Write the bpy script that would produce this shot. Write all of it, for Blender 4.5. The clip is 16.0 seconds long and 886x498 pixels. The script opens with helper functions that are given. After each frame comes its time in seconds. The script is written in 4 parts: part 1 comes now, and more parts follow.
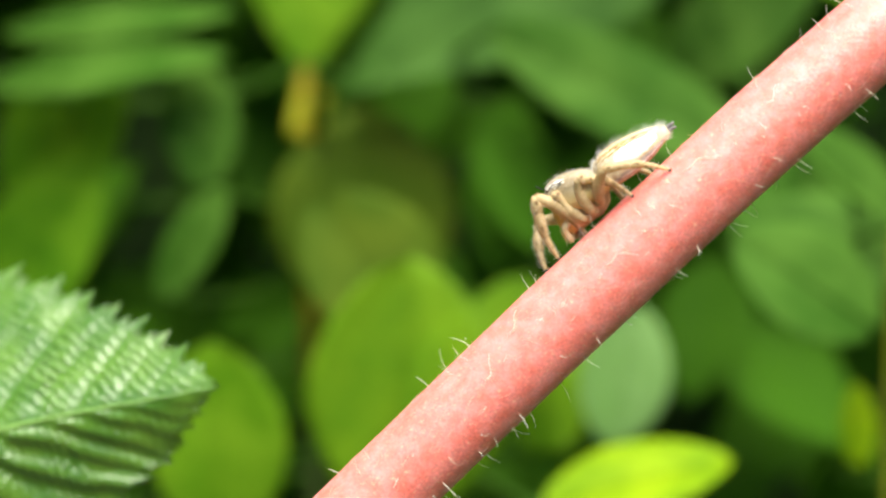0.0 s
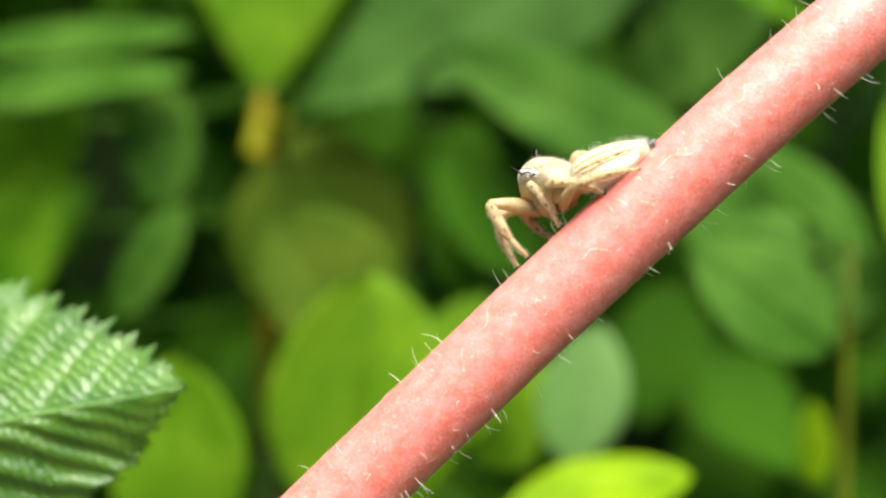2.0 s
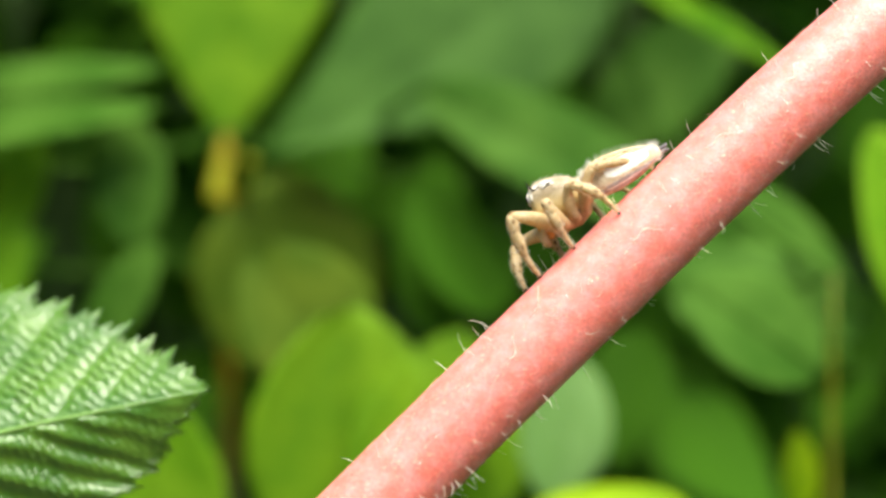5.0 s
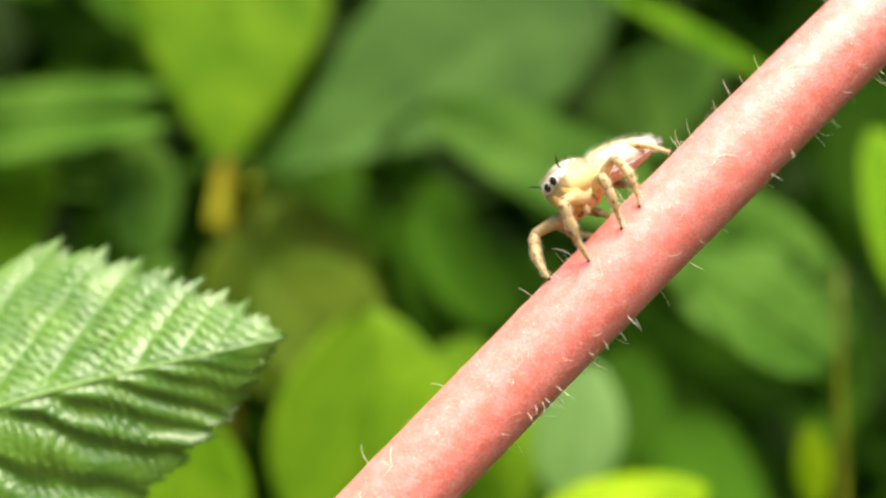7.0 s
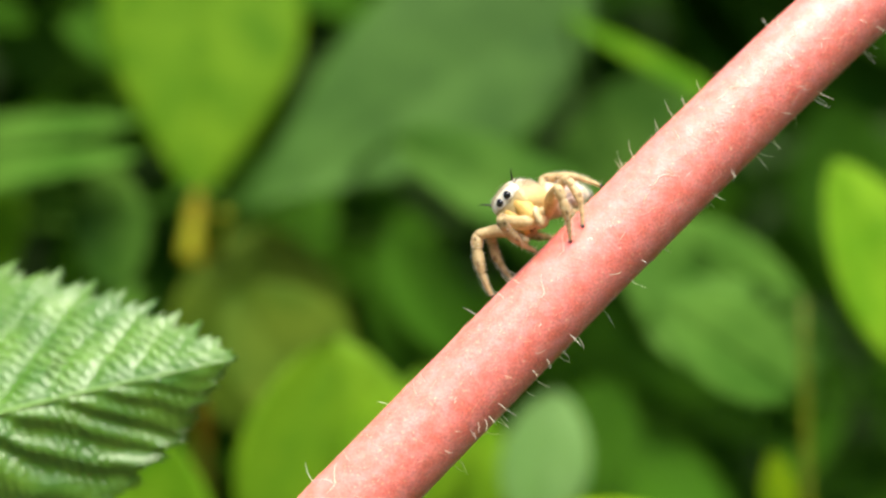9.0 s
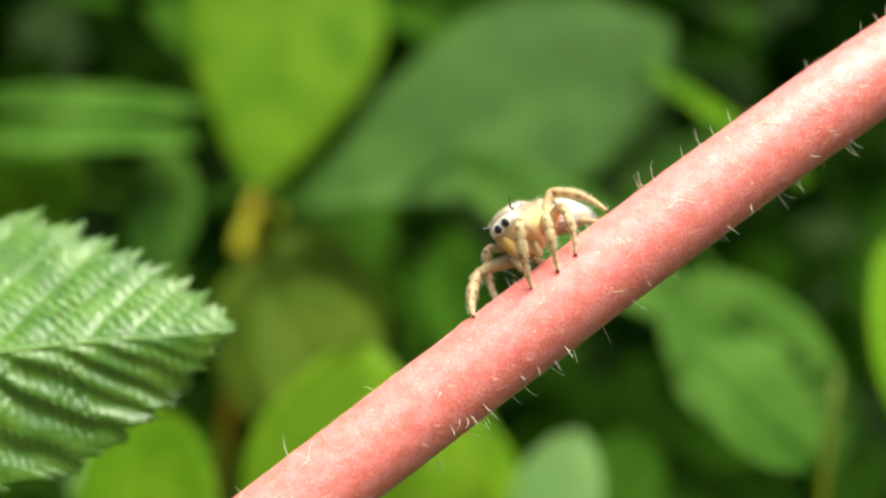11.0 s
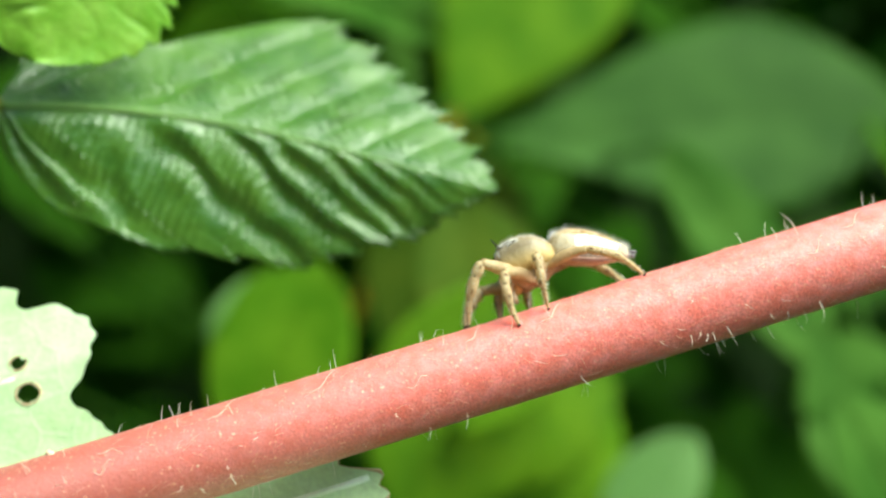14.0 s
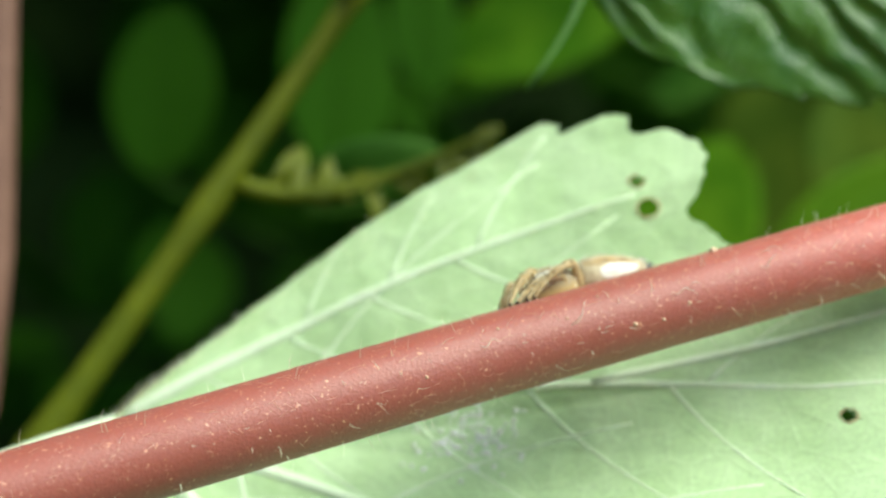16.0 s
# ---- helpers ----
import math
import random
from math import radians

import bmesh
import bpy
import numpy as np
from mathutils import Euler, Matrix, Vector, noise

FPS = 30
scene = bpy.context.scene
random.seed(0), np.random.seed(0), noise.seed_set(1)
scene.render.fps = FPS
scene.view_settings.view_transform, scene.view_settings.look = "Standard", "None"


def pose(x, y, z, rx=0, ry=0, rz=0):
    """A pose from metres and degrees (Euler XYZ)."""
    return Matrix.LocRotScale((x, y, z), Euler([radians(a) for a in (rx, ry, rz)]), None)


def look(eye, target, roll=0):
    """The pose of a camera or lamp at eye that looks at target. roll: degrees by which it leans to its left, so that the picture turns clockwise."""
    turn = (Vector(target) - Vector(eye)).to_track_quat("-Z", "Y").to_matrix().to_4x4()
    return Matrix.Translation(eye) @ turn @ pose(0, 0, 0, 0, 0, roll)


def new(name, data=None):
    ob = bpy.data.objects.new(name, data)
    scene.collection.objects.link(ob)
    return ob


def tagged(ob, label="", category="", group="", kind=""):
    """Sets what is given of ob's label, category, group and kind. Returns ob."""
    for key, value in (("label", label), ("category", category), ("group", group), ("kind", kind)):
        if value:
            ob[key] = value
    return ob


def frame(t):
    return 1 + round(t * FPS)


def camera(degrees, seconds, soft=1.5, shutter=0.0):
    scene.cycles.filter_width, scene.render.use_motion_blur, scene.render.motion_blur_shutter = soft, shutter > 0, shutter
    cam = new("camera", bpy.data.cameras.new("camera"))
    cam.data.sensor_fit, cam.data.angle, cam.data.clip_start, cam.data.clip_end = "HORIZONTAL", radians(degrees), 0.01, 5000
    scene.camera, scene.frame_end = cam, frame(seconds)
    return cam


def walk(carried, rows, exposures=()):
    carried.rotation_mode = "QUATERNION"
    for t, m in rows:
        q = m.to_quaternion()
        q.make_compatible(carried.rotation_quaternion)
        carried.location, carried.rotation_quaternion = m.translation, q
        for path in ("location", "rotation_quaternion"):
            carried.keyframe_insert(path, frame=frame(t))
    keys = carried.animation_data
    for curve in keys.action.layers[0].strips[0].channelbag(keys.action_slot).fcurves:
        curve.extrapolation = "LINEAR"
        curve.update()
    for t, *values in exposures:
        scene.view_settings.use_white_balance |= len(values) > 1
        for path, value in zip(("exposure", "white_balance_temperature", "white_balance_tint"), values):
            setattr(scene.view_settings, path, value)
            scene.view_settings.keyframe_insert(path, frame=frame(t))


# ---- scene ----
# A small jumping spider on a red hairy plant stem; 1 mm = 0.001.
cam = camera(30, 16.0, 2.4)
cam.data.dof.use_dof = True
cam.data.dof.focus_distance = 0.0795
cam.data.dof.aperture_fstop = 27
walk(cam, [
    (0, pose(-0.00000, -0.07802, -0.00000, 89.99, 0.00, 0.00)),
    (0.5, pose(-0.00073, -0.07881, 0.00013, 90.11, -0.00, -0.46)),
    (1, pose(-0.00112, -0.07900, -0.00143, 90.13, 0.11, -1.05)),
    (1.5, pose(-0.00125, -0.07888, -0.00244, 91.05, -0.32, -1.85)),
    (2, pose(-0.00123, -0.07834, -0.00203, 91.33, -0.34, -1.83)),
    (2.5, pose(-0.00121, -0.07812, -0.00225, 91.89, -0.21, -1.86)),
    (3, pose(-0.00143, -0.07838, -0.00113, 92.18, -0.12, -2.05)),
    (3.5, pose(-0.00258, -0.07814, -0.00178, 92.99, -0.06, -3.13)),
    (3.7, pose(-0.00509, -0.07779, -0.00191, 92.82, -0.08, -3.74)),
    (5.8, pose(-0.00939, -0.07551, -0.00868, 95.92, 1.02, -6.03)),
    (6, pose(-0.01158, -0.07567, -0.00870, 96.35, 1.23, -6.96)),
    (6.5, pose(-0.01484, -0.07671, -0.01090, 96.61, 1.70, -6.42)),
    (7, pose(-0.01439, -0.07759, -0.01378, 96.85, 1.38, -6.62)),
    (7.5, pose(-0.01374, -0.07809, -0.01317, 97.12, 1.27, -7.22)),
    (8, pose(-0.01317, -0.07853, -0.01299, 98.12, 1.40, -7.10)),
    (8.5, pose(-0.01283, -0.07846, -0.01332, 98.20, 1.69, -7.12)),
    (9, pose(-0.01233, -0.07845, -0.01497, 98.26, 1.48, -6.98)),
    (9.2, pose(-0.01165, -0.07791, -0.01457, 98.27, 1.14, -6.54)),
    (11.3, pose(-0.00878, -0.07826, -0.01756, 99.95, -8.92, -5.33)),
    (11.5, pose(-0.00908, -0.07817, -0.01767, 99.79, -10.62, -5.03)),
    (12, pose(-0.00808, -0.07741, -0.01868, 98.49, -15.08, -4.61)),
    (12.5, pose(-0.01016, -0.07777, -0.02104, 99.52, -18.03, -4.97)),
    (13, pose(-0.01010, -0.07774, -0.02375, 98.81, -22.00, -3.77)),
    (13.5, pose(-0.01128, -0.07813, -0.02375, 99.51, -24.21, -5.91)),
    (14, pose(-0.01615, -0.07912, -0.02659, 100.12, -26.82, -6.15)),
    (14.5, pose(-0.01888, -0.07973, -0.03235, 99.28, -28.42, -5.63)),
    (15, pose(-0.02215, -0.08127, -0.03468, 99.38, -28.23, -5.45)),
    (15.5, pose(-0.02975, -0.08348, -0.04076, 97.00, -28.50, -2.79)),
    (16, pose(-0.03546, -0.08513, -0.04514, 95.56, -28.37, -0.65)),
], exposures=[(0, 1.24, 6750, 10), (6.0, 1.24, 6750, 10), (7.0, 1.36, 7250, 16), (7.7, 1.2, 6850, 11), (12.6, 1.18, 6800, 11), (13.6, 1.08, 6450, -1), (14.1, 0.98, 6300, -5), (14.5, 0.84, 6340, -4), (15.3, 0.6, 6350, -4), (16, 0.36, 6300, -4)])

# ---- light ----
SUN_ELEVATION, SUN_TURN = 60, 170
world = bpy.data.worlds.new("world")
scene.world = world
world.use_nodes = True
wn = world.node_tree.nodes
sky = wn.new("ShaderNodeTexSky")
sky.sky_type = "NISHITA"
sky.sun_disc = False
sky.sun_elevation, sky.sun_rotation = radians(SUN_ELEVATION), radians(SUN_TURN)
wn["Background"].inputs["Strength"].default_value = 0.125
world.node_tree.links.new(sky.outputs[0], wn["Background"].inputs["Color"])
sun = new("sun", bpy.data.lights.new("sun", "SUN"))
sun.data.energy, sun.data.angle, sun.data.color = 4.6, radians(50), (1.0, 0.95, 0.86)
sun.matrix_world = look((0.05, -0.28, 0.5), (0, 0, 0))


# ---- materials ----
def mat(name, base, rough=0.5, spec=0.5, second=None, scale=900, detail_scale=6000, bump=0.0, bump_scale=5000, glow_through=0.0, speck=None, speck_at=0.62, grade=None, axis_of=0, grain_by=0.2, island=None, cells=None, scatter=0.0):
    """Principled paint of two noise scales, with relief and, for thin leaves, light that shines through."""
    m = bpy.data.materials.new(name)
    m.use_nodes = True
    nt = m.node_tree
    n, l = nt.nodes, nt.links
    bsdf = n["Principled BSDF"]
    tc = n.new("ShaderNodeTexCoord")
    big = n.new("ShaderNodeTexNoise")
    big.inputs["Scale"].default_value, big.inputs["Detail"].default_value = scale, 4
    l.new(tc.outputs["Object"], big.inputs["Vector"])
    ramp = n.new("ShaderNodeValToRGB")
    ramp.color_ramp.elements[0].position, ramp.color_ramp.elements[1].position = 0.35, 0.65
    ramp.color_ramp.elements[0].color = (*base, 1)
    ramp.color_ramp.elements[1].color = (*(second or [c * 0.8 for c in base]), 1)
    l.new(big.outputs["Fac"], ramp.inputs["Fac"])
    fine = n.new("ShaderNodeTexNoise")
    fine.inputs["Scale"].default_value, fine.inputs["Detail"].default_value = detail_scale, 3
    l.new(tc.outputs["Object"], fine.inputs["Vector"])
    grain = n.new("ShaderNodeMapRange")
    grain.inputs["To Min"].default_value, grain.inputs["To Max"].default_value = 1 - grain_by, 1 + grain_by
    l.new(fine.outputs["Fac"], grain.inputs["Value"])
    mul = n.new("ShaderNodeMix")
    mul.data_type, mul.blend_type = "RGBA", "MULTIPLY"
    mul.inputs[0].default_value = 1
    l.new(ramp.outputs["Color"], mul.inputs[6])
    l.new(grain.outputs["Result"], mul.inputs[7])
    colour = mul.outputs[2]
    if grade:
        x0, x1, end_colour = grade
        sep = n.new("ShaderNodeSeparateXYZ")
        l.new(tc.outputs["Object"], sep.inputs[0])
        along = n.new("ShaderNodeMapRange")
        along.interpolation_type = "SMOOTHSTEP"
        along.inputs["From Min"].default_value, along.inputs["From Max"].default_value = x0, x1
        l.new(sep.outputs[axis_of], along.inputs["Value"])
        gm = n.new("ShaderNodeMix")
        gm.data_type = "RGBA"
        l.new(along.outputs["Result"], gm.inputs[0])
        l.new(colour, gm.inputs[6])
        gm.inputs[7].default_value = (*end_colour, 1)
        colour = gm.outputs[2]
    if island:
        geo = n.new("ShaderNodeNewGeometry")
        im = n.new("ShaderNodeMix")
        im.data_type = "RGBA"
        l.new(geo.outputs["Random Per Island"], im.inputs[0])
        l.new(colour, im.inputs[6])
        im.inputs[7].default_value = (*island, 1)
        colour = im.outputs[2]
    net = None
    if cells:
        size, line_colour = cells
        vo = n.new("ShaderNodeTexVoronoi")
        vo.feature = "DISTANCE_TO_EDGE"
        vo.inputs["Scale"].default_value = size
        l.new(tc.outputs["Object"], vo.inputs["Vector"])
        net = n.new("ShaderNodeMapRange")
        net.inputs["From Min"].default_value, net.inputs["From Max"].default_value = 0.0, 0.09
        net.inputs["To Min"].default_value, net.inputs["To Max"].default_value = 1, 0
        l.new(vo.outputs["Distance"], net.inputs["Value"])
        cm = n.new("ShaderNodeMix")
        cm.data_type = "RGBA"
        half = n.new("ShaderNodeMath")
        half.operation = "MULTIPLY"
        half.inputs[1].default_value = 0.14
        l.new(net.outputs["Result"], half.inputs[0])
        l.new(half.outputs[0], cm.inputs[0])
        l.new(colour, cm.inputs[6])
        cm.inputs[7].default_value = (*line_colour, 1)
        colour = cm.outputs[2]
    if speck:
        sp = n.new("ShaderNodeTexNoise")
        sp.inputs["Scale"].default_value, sp.inputs["Detail"].default_value = detail_scale * 0.7, 2
        l.new(tc.outputs["Object"], sp.inputs["Vector"])
        cut = n.new("ShaderNodeMapRange")
        cut.inputs["From Min"].default_value, cut.inputs["From Max"].default_value = speck_at, speck_at + 0.08
        l.new(sp.outputs["Fac"], cut.inputs["Value"])
        mix = n.new("ShaderNodeMix")
        mix.data_type = "RGBA"
        l.new(cut.outputs["Result"], mix.inputs[0])
        l.new(colour, mix.inputs[6])
        mix.inputs[7].default_value = (*speck, 1)
        colour = mix.outputs[2]
    l.new(colour, bsdf.inputs["Base Color"])
    bsdf.inputs["Roughness"].default_value = rough
    bsdf.inputs["Specular IOR Level"].default_value = spec
    if bump:
        bt = n.new("ShaderNodeTexNoise")
        bt.inputs["Scale"].default_value, bt.inputs["Detail"].default_value = bump_scale, 3
        l.new(tc.outputs["Object"], bt.inputs["Vector"])
        b = n.new("ShaderNodeBump")
        b.inputs["Strength"].default_value, b.inputs["Distance"].default_value = 1.0, bump
        height = bt.outputs["Fac"]
        if net:
            add = n.new("ShaderNodeMath")
            add.operation = "MULTIPLY_ADD"
            l.new(net.outputs["Result"], add.inputs[0])
            add.inputs[1].default_value = 0.45
            l.new(height, add.inputs[2])
            height = add.outputs[0]
        l.new(height, b.inputs["Height"])
        l.new(b.outputs["Normal"], bsdf.inputs["Normal"])
    if scatter:
        bsdf.inputs["Subsurface Weight"].default_value = scatter
        bsdf.inputs["Subsurface Radius"].default_value = (1.0, 0.22, 0.10)
        bsdf.inputs["Subsurface Scale"].default_value = 0.0014
    if glow_through:
        tr = n.new("ShaderNodeBsdfTranslucent")
        l.new(colour, tr.inputs["Color"])
        mx = n.new("ShaderNodeMixShader")
        mx.inputs[0].default_value = glow_through
        l.new(bsdf.outputs[0], mx.inputs[1])
        l.new(tr.outputs[0], mx.inputs[2])
        l.new(mx.outputs[0], n["Material Output"].inputs["Surface"])
    return m


# grades to a darker brown-red toward negative x
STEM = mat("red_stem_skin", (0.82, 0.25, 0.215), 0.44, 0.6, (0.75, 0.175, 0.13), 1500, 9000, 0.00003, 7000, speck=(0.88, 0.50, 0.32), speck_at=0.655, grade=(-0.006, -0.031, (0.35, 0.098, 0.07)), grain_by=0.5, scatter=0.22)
STEM.node_tree.nodes["Principled BSDF"].inputs["Sheen Weight"].default_value = 0.06
STEM.node_tree.nodes["Principled BSDF"].inputs["Sheen Roughness"].default_value = 0.5
LYING_HAIR = mat("flattened_hair", (0.86, 0.62, 0.46), 0.5, 0.4, (0.80, 0.50, 0.36), glow_through=0.4)
HAIR = mat("pale_hair", (0.98, 0.97, 0.86), 0.5, 0.4, (0.96, 0.94, 0.78), glow_through=0.6)
SERRATED = mat("serrated_leaf_green", (0.042, 0.134, 0.006), 0.36, 0.8, (0.078, 0.188, 0.012), 420, 5000, 0.00008, 2600, glow_through=0.15, grain_by=0.35)
SERRATED.node_tree.nodes["Principled BSDF"].inputs["Sheen Weight"].default_value = 0.10
LEAF_VEIN = mat("leaf_vein_green", (0.14, 0.27, 0.05), 0.5, 0.5)
PALE = mat("pale_leaf_underside", (0.60, 0.78, 0.44), 0.65, 0.3, (0.52, 0.71, 0.36), 260, 4000, 0.00003, 2500, glow_through=0.16, cells=(520, (0.70, 0.84, 0.55)))
PALE_VEIN = mat("pale_leaf_vein", (0.80, 0.90, 0.68), 0.6, 0.3, (0.74, 0.87, 0.60), 500, 4000, glow_through=0.1)
BROWN_EDGE = mat("dry_leaf_edge", (0.56, 0.42, 0.24), 0.8, 0.2)
LIME = mat("lime_green_leaf", (0.085, 0.215, 0.004), 0.55, 0.2, (0.155, 0.31, 0.008), 150, 900, glow_through=0.32)
YELLOW_GREEN = mat("yellow_green_leaf", (0.13, 0.27, 0.002), 0.6, 0.12, (0.27, 0.42, 0.005), 160, 900, glow_through=0.35)
MID_GREEN = mat("mid_green_leaf", (0.038, 0.135, 0.003), 0.6, 0.06, (0.095, 0.225, 0.008), 160, 900, glow_through=0.25)
DULL_GREEN = mat("dull_green_leaf", (0.026, 0.088, 0.006), 0.6, 0.06, (0.064, 0.155, 0.018), 130, 900, glow_through=0.2)
GREY_GREEN = mat("grey_green_leaf", (0.14, 0.30, 0.07), 0.6, 0.15, (0.18, 0.34, 0.10), 120, 900, glow_through=0.25)
OLIVE = mat("olive_leaf", (0.042, 0.088, 0.005), 0.6, 0.06, (0.078, 0.125, 0.009), 140, 900, glow_through=0.2)
# leaf green darkened so that the colour carries the shade of the growth
SHADE_GREEN = mat("shade_dark_leaf", (0.014, 0.055, 0.002), 0.6, 0.03, (0.026, 0.08, 0.004), 120, 900, glow_through=0.2, island=(0.05, 0.15, 0.009))
TWIG_ORANGE = mat("orange_twig_bark", (0.33, 0.20, 0.010), 0.6, 0.2, (0.27, 0.20, 0.012), 200, 1500, grade=(0.322, 0.300, (0.035, 0.06, 0.012)), axis_of=2)
PETIOLE = mat("leaf_stalk_skin", (0.30, 0.30, 0.012), 0.6, 0.2, (0.24, 0.28, 0.012), 200, 1500)
SOFT_GREEN = mat("soft_green_leaf", (0.029, 0.094, 0.007), 0.55, 0.12, (0.055, 0.144, 0.017), 110, 700, glow_through=0.22)
TWIG_GREEN = mat("green_stem_skin", (0.14, 0.165, 0.006), 0.5, 0.3, (0.10, 0.125, 0.005), 300, 2500, 0.00008, 1500)
BRIGHT_LEAF = mat("bright_leaf_green", (0.19, 0.44, 0.02), 0.45, 0.5, (0.30, 0.55, 0.06), 500, 3000, 0.0001, 1500, glow_through=0.35)
WART = mat("pale_wart", (0.80, 0.62, 0.42), 0.6, 0.4, (0.70, 0.46, 0.30), 4000, 12000)
TWIG_BROWN = mat("brown_stem_skin", (0.24, 0.13, 0.09), 0.6, 0.3, (0.19, 0.10, 0.07), 300, 2500)
SOIL = mat("mossy_soil", (0.045, 0.075, 0.018), 0.9, 0.1, (0.085, 0.075, 0.03), 12, 90, 0.004, 60)
FRESH_GREEN = mat("fresh_green_leaf", (0.08, 0.22, 0.004), 0.6, 0.12, (0.16, 0.33, 0.012), 150, 900, glow_through=0.3)
BOUNCE_BANK = mat("bounce_bank", (0.07, 0.13, 0.025), 0.9, 0.1, (0.11, 0.13, 0.04), 20, 150)
GRASS = mat("grass_blades", (0.05, 0.12, 0.012), 0.6, 0.15, (0.08, 0.15, 0.02), 20, 150, glow_through=0.3, island=(0.15, 0.17, 0.05))
# near-black green: the shade between leaves is in the colour itself
SHADE = mat("painted_shade_bank", (0.016, 0.038, 0.008), 0.9, 0.1, (0.028, 0.06, 0.013), 60, 400, 0.002, 200)
CARAPACE = mat("carapace_tan", (0.58, 0.50, 0.34), 0.36, 0.5, (0.36, 0.28, 0.16), 800, 9000, 0.00005, 5000, glow_through=0.25, grade=(0.0005, -0.0004, (0.72, 0.53, 0.22)), axis_of=2, grain_by=0.25)
TAN = mat("tan_scales", (0.36, 0.21, 0.07), 0.6, 0.3, (0.48, 0.32, 0.13), 3000, 12000)
DOT_WHITE = mat("white_dots", (0.95, 0.95, 0.92), 0.6, 0.3, (0.90, 0.92, 0.86), 6000, 20000)
FACE_WHITE = mat("face_white_scales", (0.80, 0.76, 0.66), 0.6, 0.3, (0.72, 0.66, 0.52), 6000, 20000)
ORANGE = mat("orange_cheek", (0.78, 0.50, 0.15), 0.55, 0.35, (0.72, 0.43, 0.11), 2500, 12000, glow_through=0.15)
LEG = mat("leg_straw", (0.74, 0.59, 0.32), 0.45, 0.45, (0.56, 0.41, 0.20), 1900, 11000, 0.00004, 6000, glow_through=0.4, speck=(0.42, 0.27, 0.09), speck_at=0.68, grain_by=0.3)
LEG_MARK = mat("leg_marking", (0.32, 0.21, 0.09), 0.55, 0.35, (0.22, 0.13, 0.05), 3000, 11000, glow_through=0.25)
PALP = mat("palp_cream", (0.80, 0.70, 0.46), 0.5, 0.4, (0.70, 0.56, 0.30), 2500, 11000, 0.00003, 6000, glow_through=0.4)
EYE_FIELD = mat("crown_scales", (0.34, 0.27, 0.16), 0.6, 0.3, (0.52, 0.44, 0.28), 5000, 14000, 0.00003, 9000, grain_by=0.4)
BLACK_SCALES = mat("black_scales", (0.03, 0.022, 0.018), 0.7, 0.2, (0.06, 0.04, 0.03), 5000, 14000)
SPINNERET = mat("spinneret_grey", (0.10, 0.10, 0.10), 0.6, 0.3, (0.20, 0.19, 0.18), 4000, 12000)
BLACK = mat("black_gloss", (0.012, 0.011, 0.012), 0.12, 0.6)
DARK_MARK = mat("brown_marking", (0.16, 0.09, 0.03), 0.6, 0.3)
ABDOMEN = mat("abdomen_cream", (0.74, 0.65, 0.45), 0.6, 0.3, (0.58, 0.46, 0.27), 2000, 11000, 0.00004, 6000, glow_through=0.15, speck=(0.42, 0.28, 0.10), speck_at=0.66, grain_by=0.3)
ABDOMEN_WHITE = mat("abdomen_white", (0.92, 0.90, 0.84), 0.65, 0.3, (0.84, 0.78, 0.62), 2600, 12000, 0.00003, 6000, grain_by=0.15)
BELLY_GREY = mat("belly_grey", (0.46, 0.43, 0.38), 0.6, 0.3, (0.34, 0.31, 0.27), 4000, 12000)
WHITE_HAIR = mat("white_hair", (0.98, 0.97, 0.92), 0.5, 0.4, glow_through=0.55)


# ---- mesh helpers ----
def mesh_ob(name, verts, faces, material, parent=None, label="", smooth=True):
    me = bpy.data.meshes.new(name)
    me.from_pydata([tuple(v) for v in verts], [], [tuple(f) for f in faces])
    me.polygons.foreach_set("use_smooth", [smooth] * len(me.polygons))
    for m in material if isinstance(material, (list, tuple)) else [material]:
        me.materials.append(m)
    me.update()
    ob = new(name, me)
    if parent:
        ob.parent = parent
    if label:
        tagged(ob, label=label)
    return ob


def tube(points, radii, sides=8, start=0):
    """Rings round a line of points, closed at both ends."""
    pts = [Vector(p) for p in points]
    verts, faces = [], []
    side = None
    for i, p in enumerate(pts):
        t = (pts[min(i + 1, len(pts) - 1)] - pts[max(i - 1, 0)]).normalized()
        if side is None:
            side = t.orthogonal().normalized()
        side = (side - t * side.dot(t)).normalized()
        other = t.cross(side)
        for k in range(sides):
            a = 2 * math.pi * k / sides
            verts.append(p + (side * math.cos(a) + other * math.sin(a)) * radii[i])
    n = len(pts)
    for i in range(n - 1):
        for k in range(sides):
            a, b = start + i * sides + k, start + i * sides + (k + 1) % sides
            faces.append((a, b, b + sides, a + sides))
    faces.append([start + k for k in range(sides)][::-1])
    faces.append([start + (n - 1) * sides + k for k in range(sides)])
    return verts, faces


def joined(pieces):
    """One list of vertices and faces out of several."""
    verts, faces = [], []
    for v, f in pieces:
        s = len(verts)
        verts.extend(v)
        faces.extend([[i + s for i in g] for g in f])
    return verts, faces


def bezier(a, b, c, n=10):
    a, b, c = Vector(a), Vector(b), Vector(c)
    return [a * (1 - t) ** 2 + b * 2 * t * (1 - t) + c * t * t for t in (i / n for i in range(n + 1))]


def placed(base, tip, facing):
    """Leaf pose: x runs from base to tip, z leans to the way it faces. Millimetres."""
    b, t = Vector(base) * 0.001, Vector(tip) * 0.001
    x = (t - b).normalized()
    z = Vector(facing)
    z = (z - x * z.dot(x)).normalized()
    m = Matrix((x, z.cross(x), z)).transposed().to_4x4()
    m.translation = b
    return m, (t - b).length


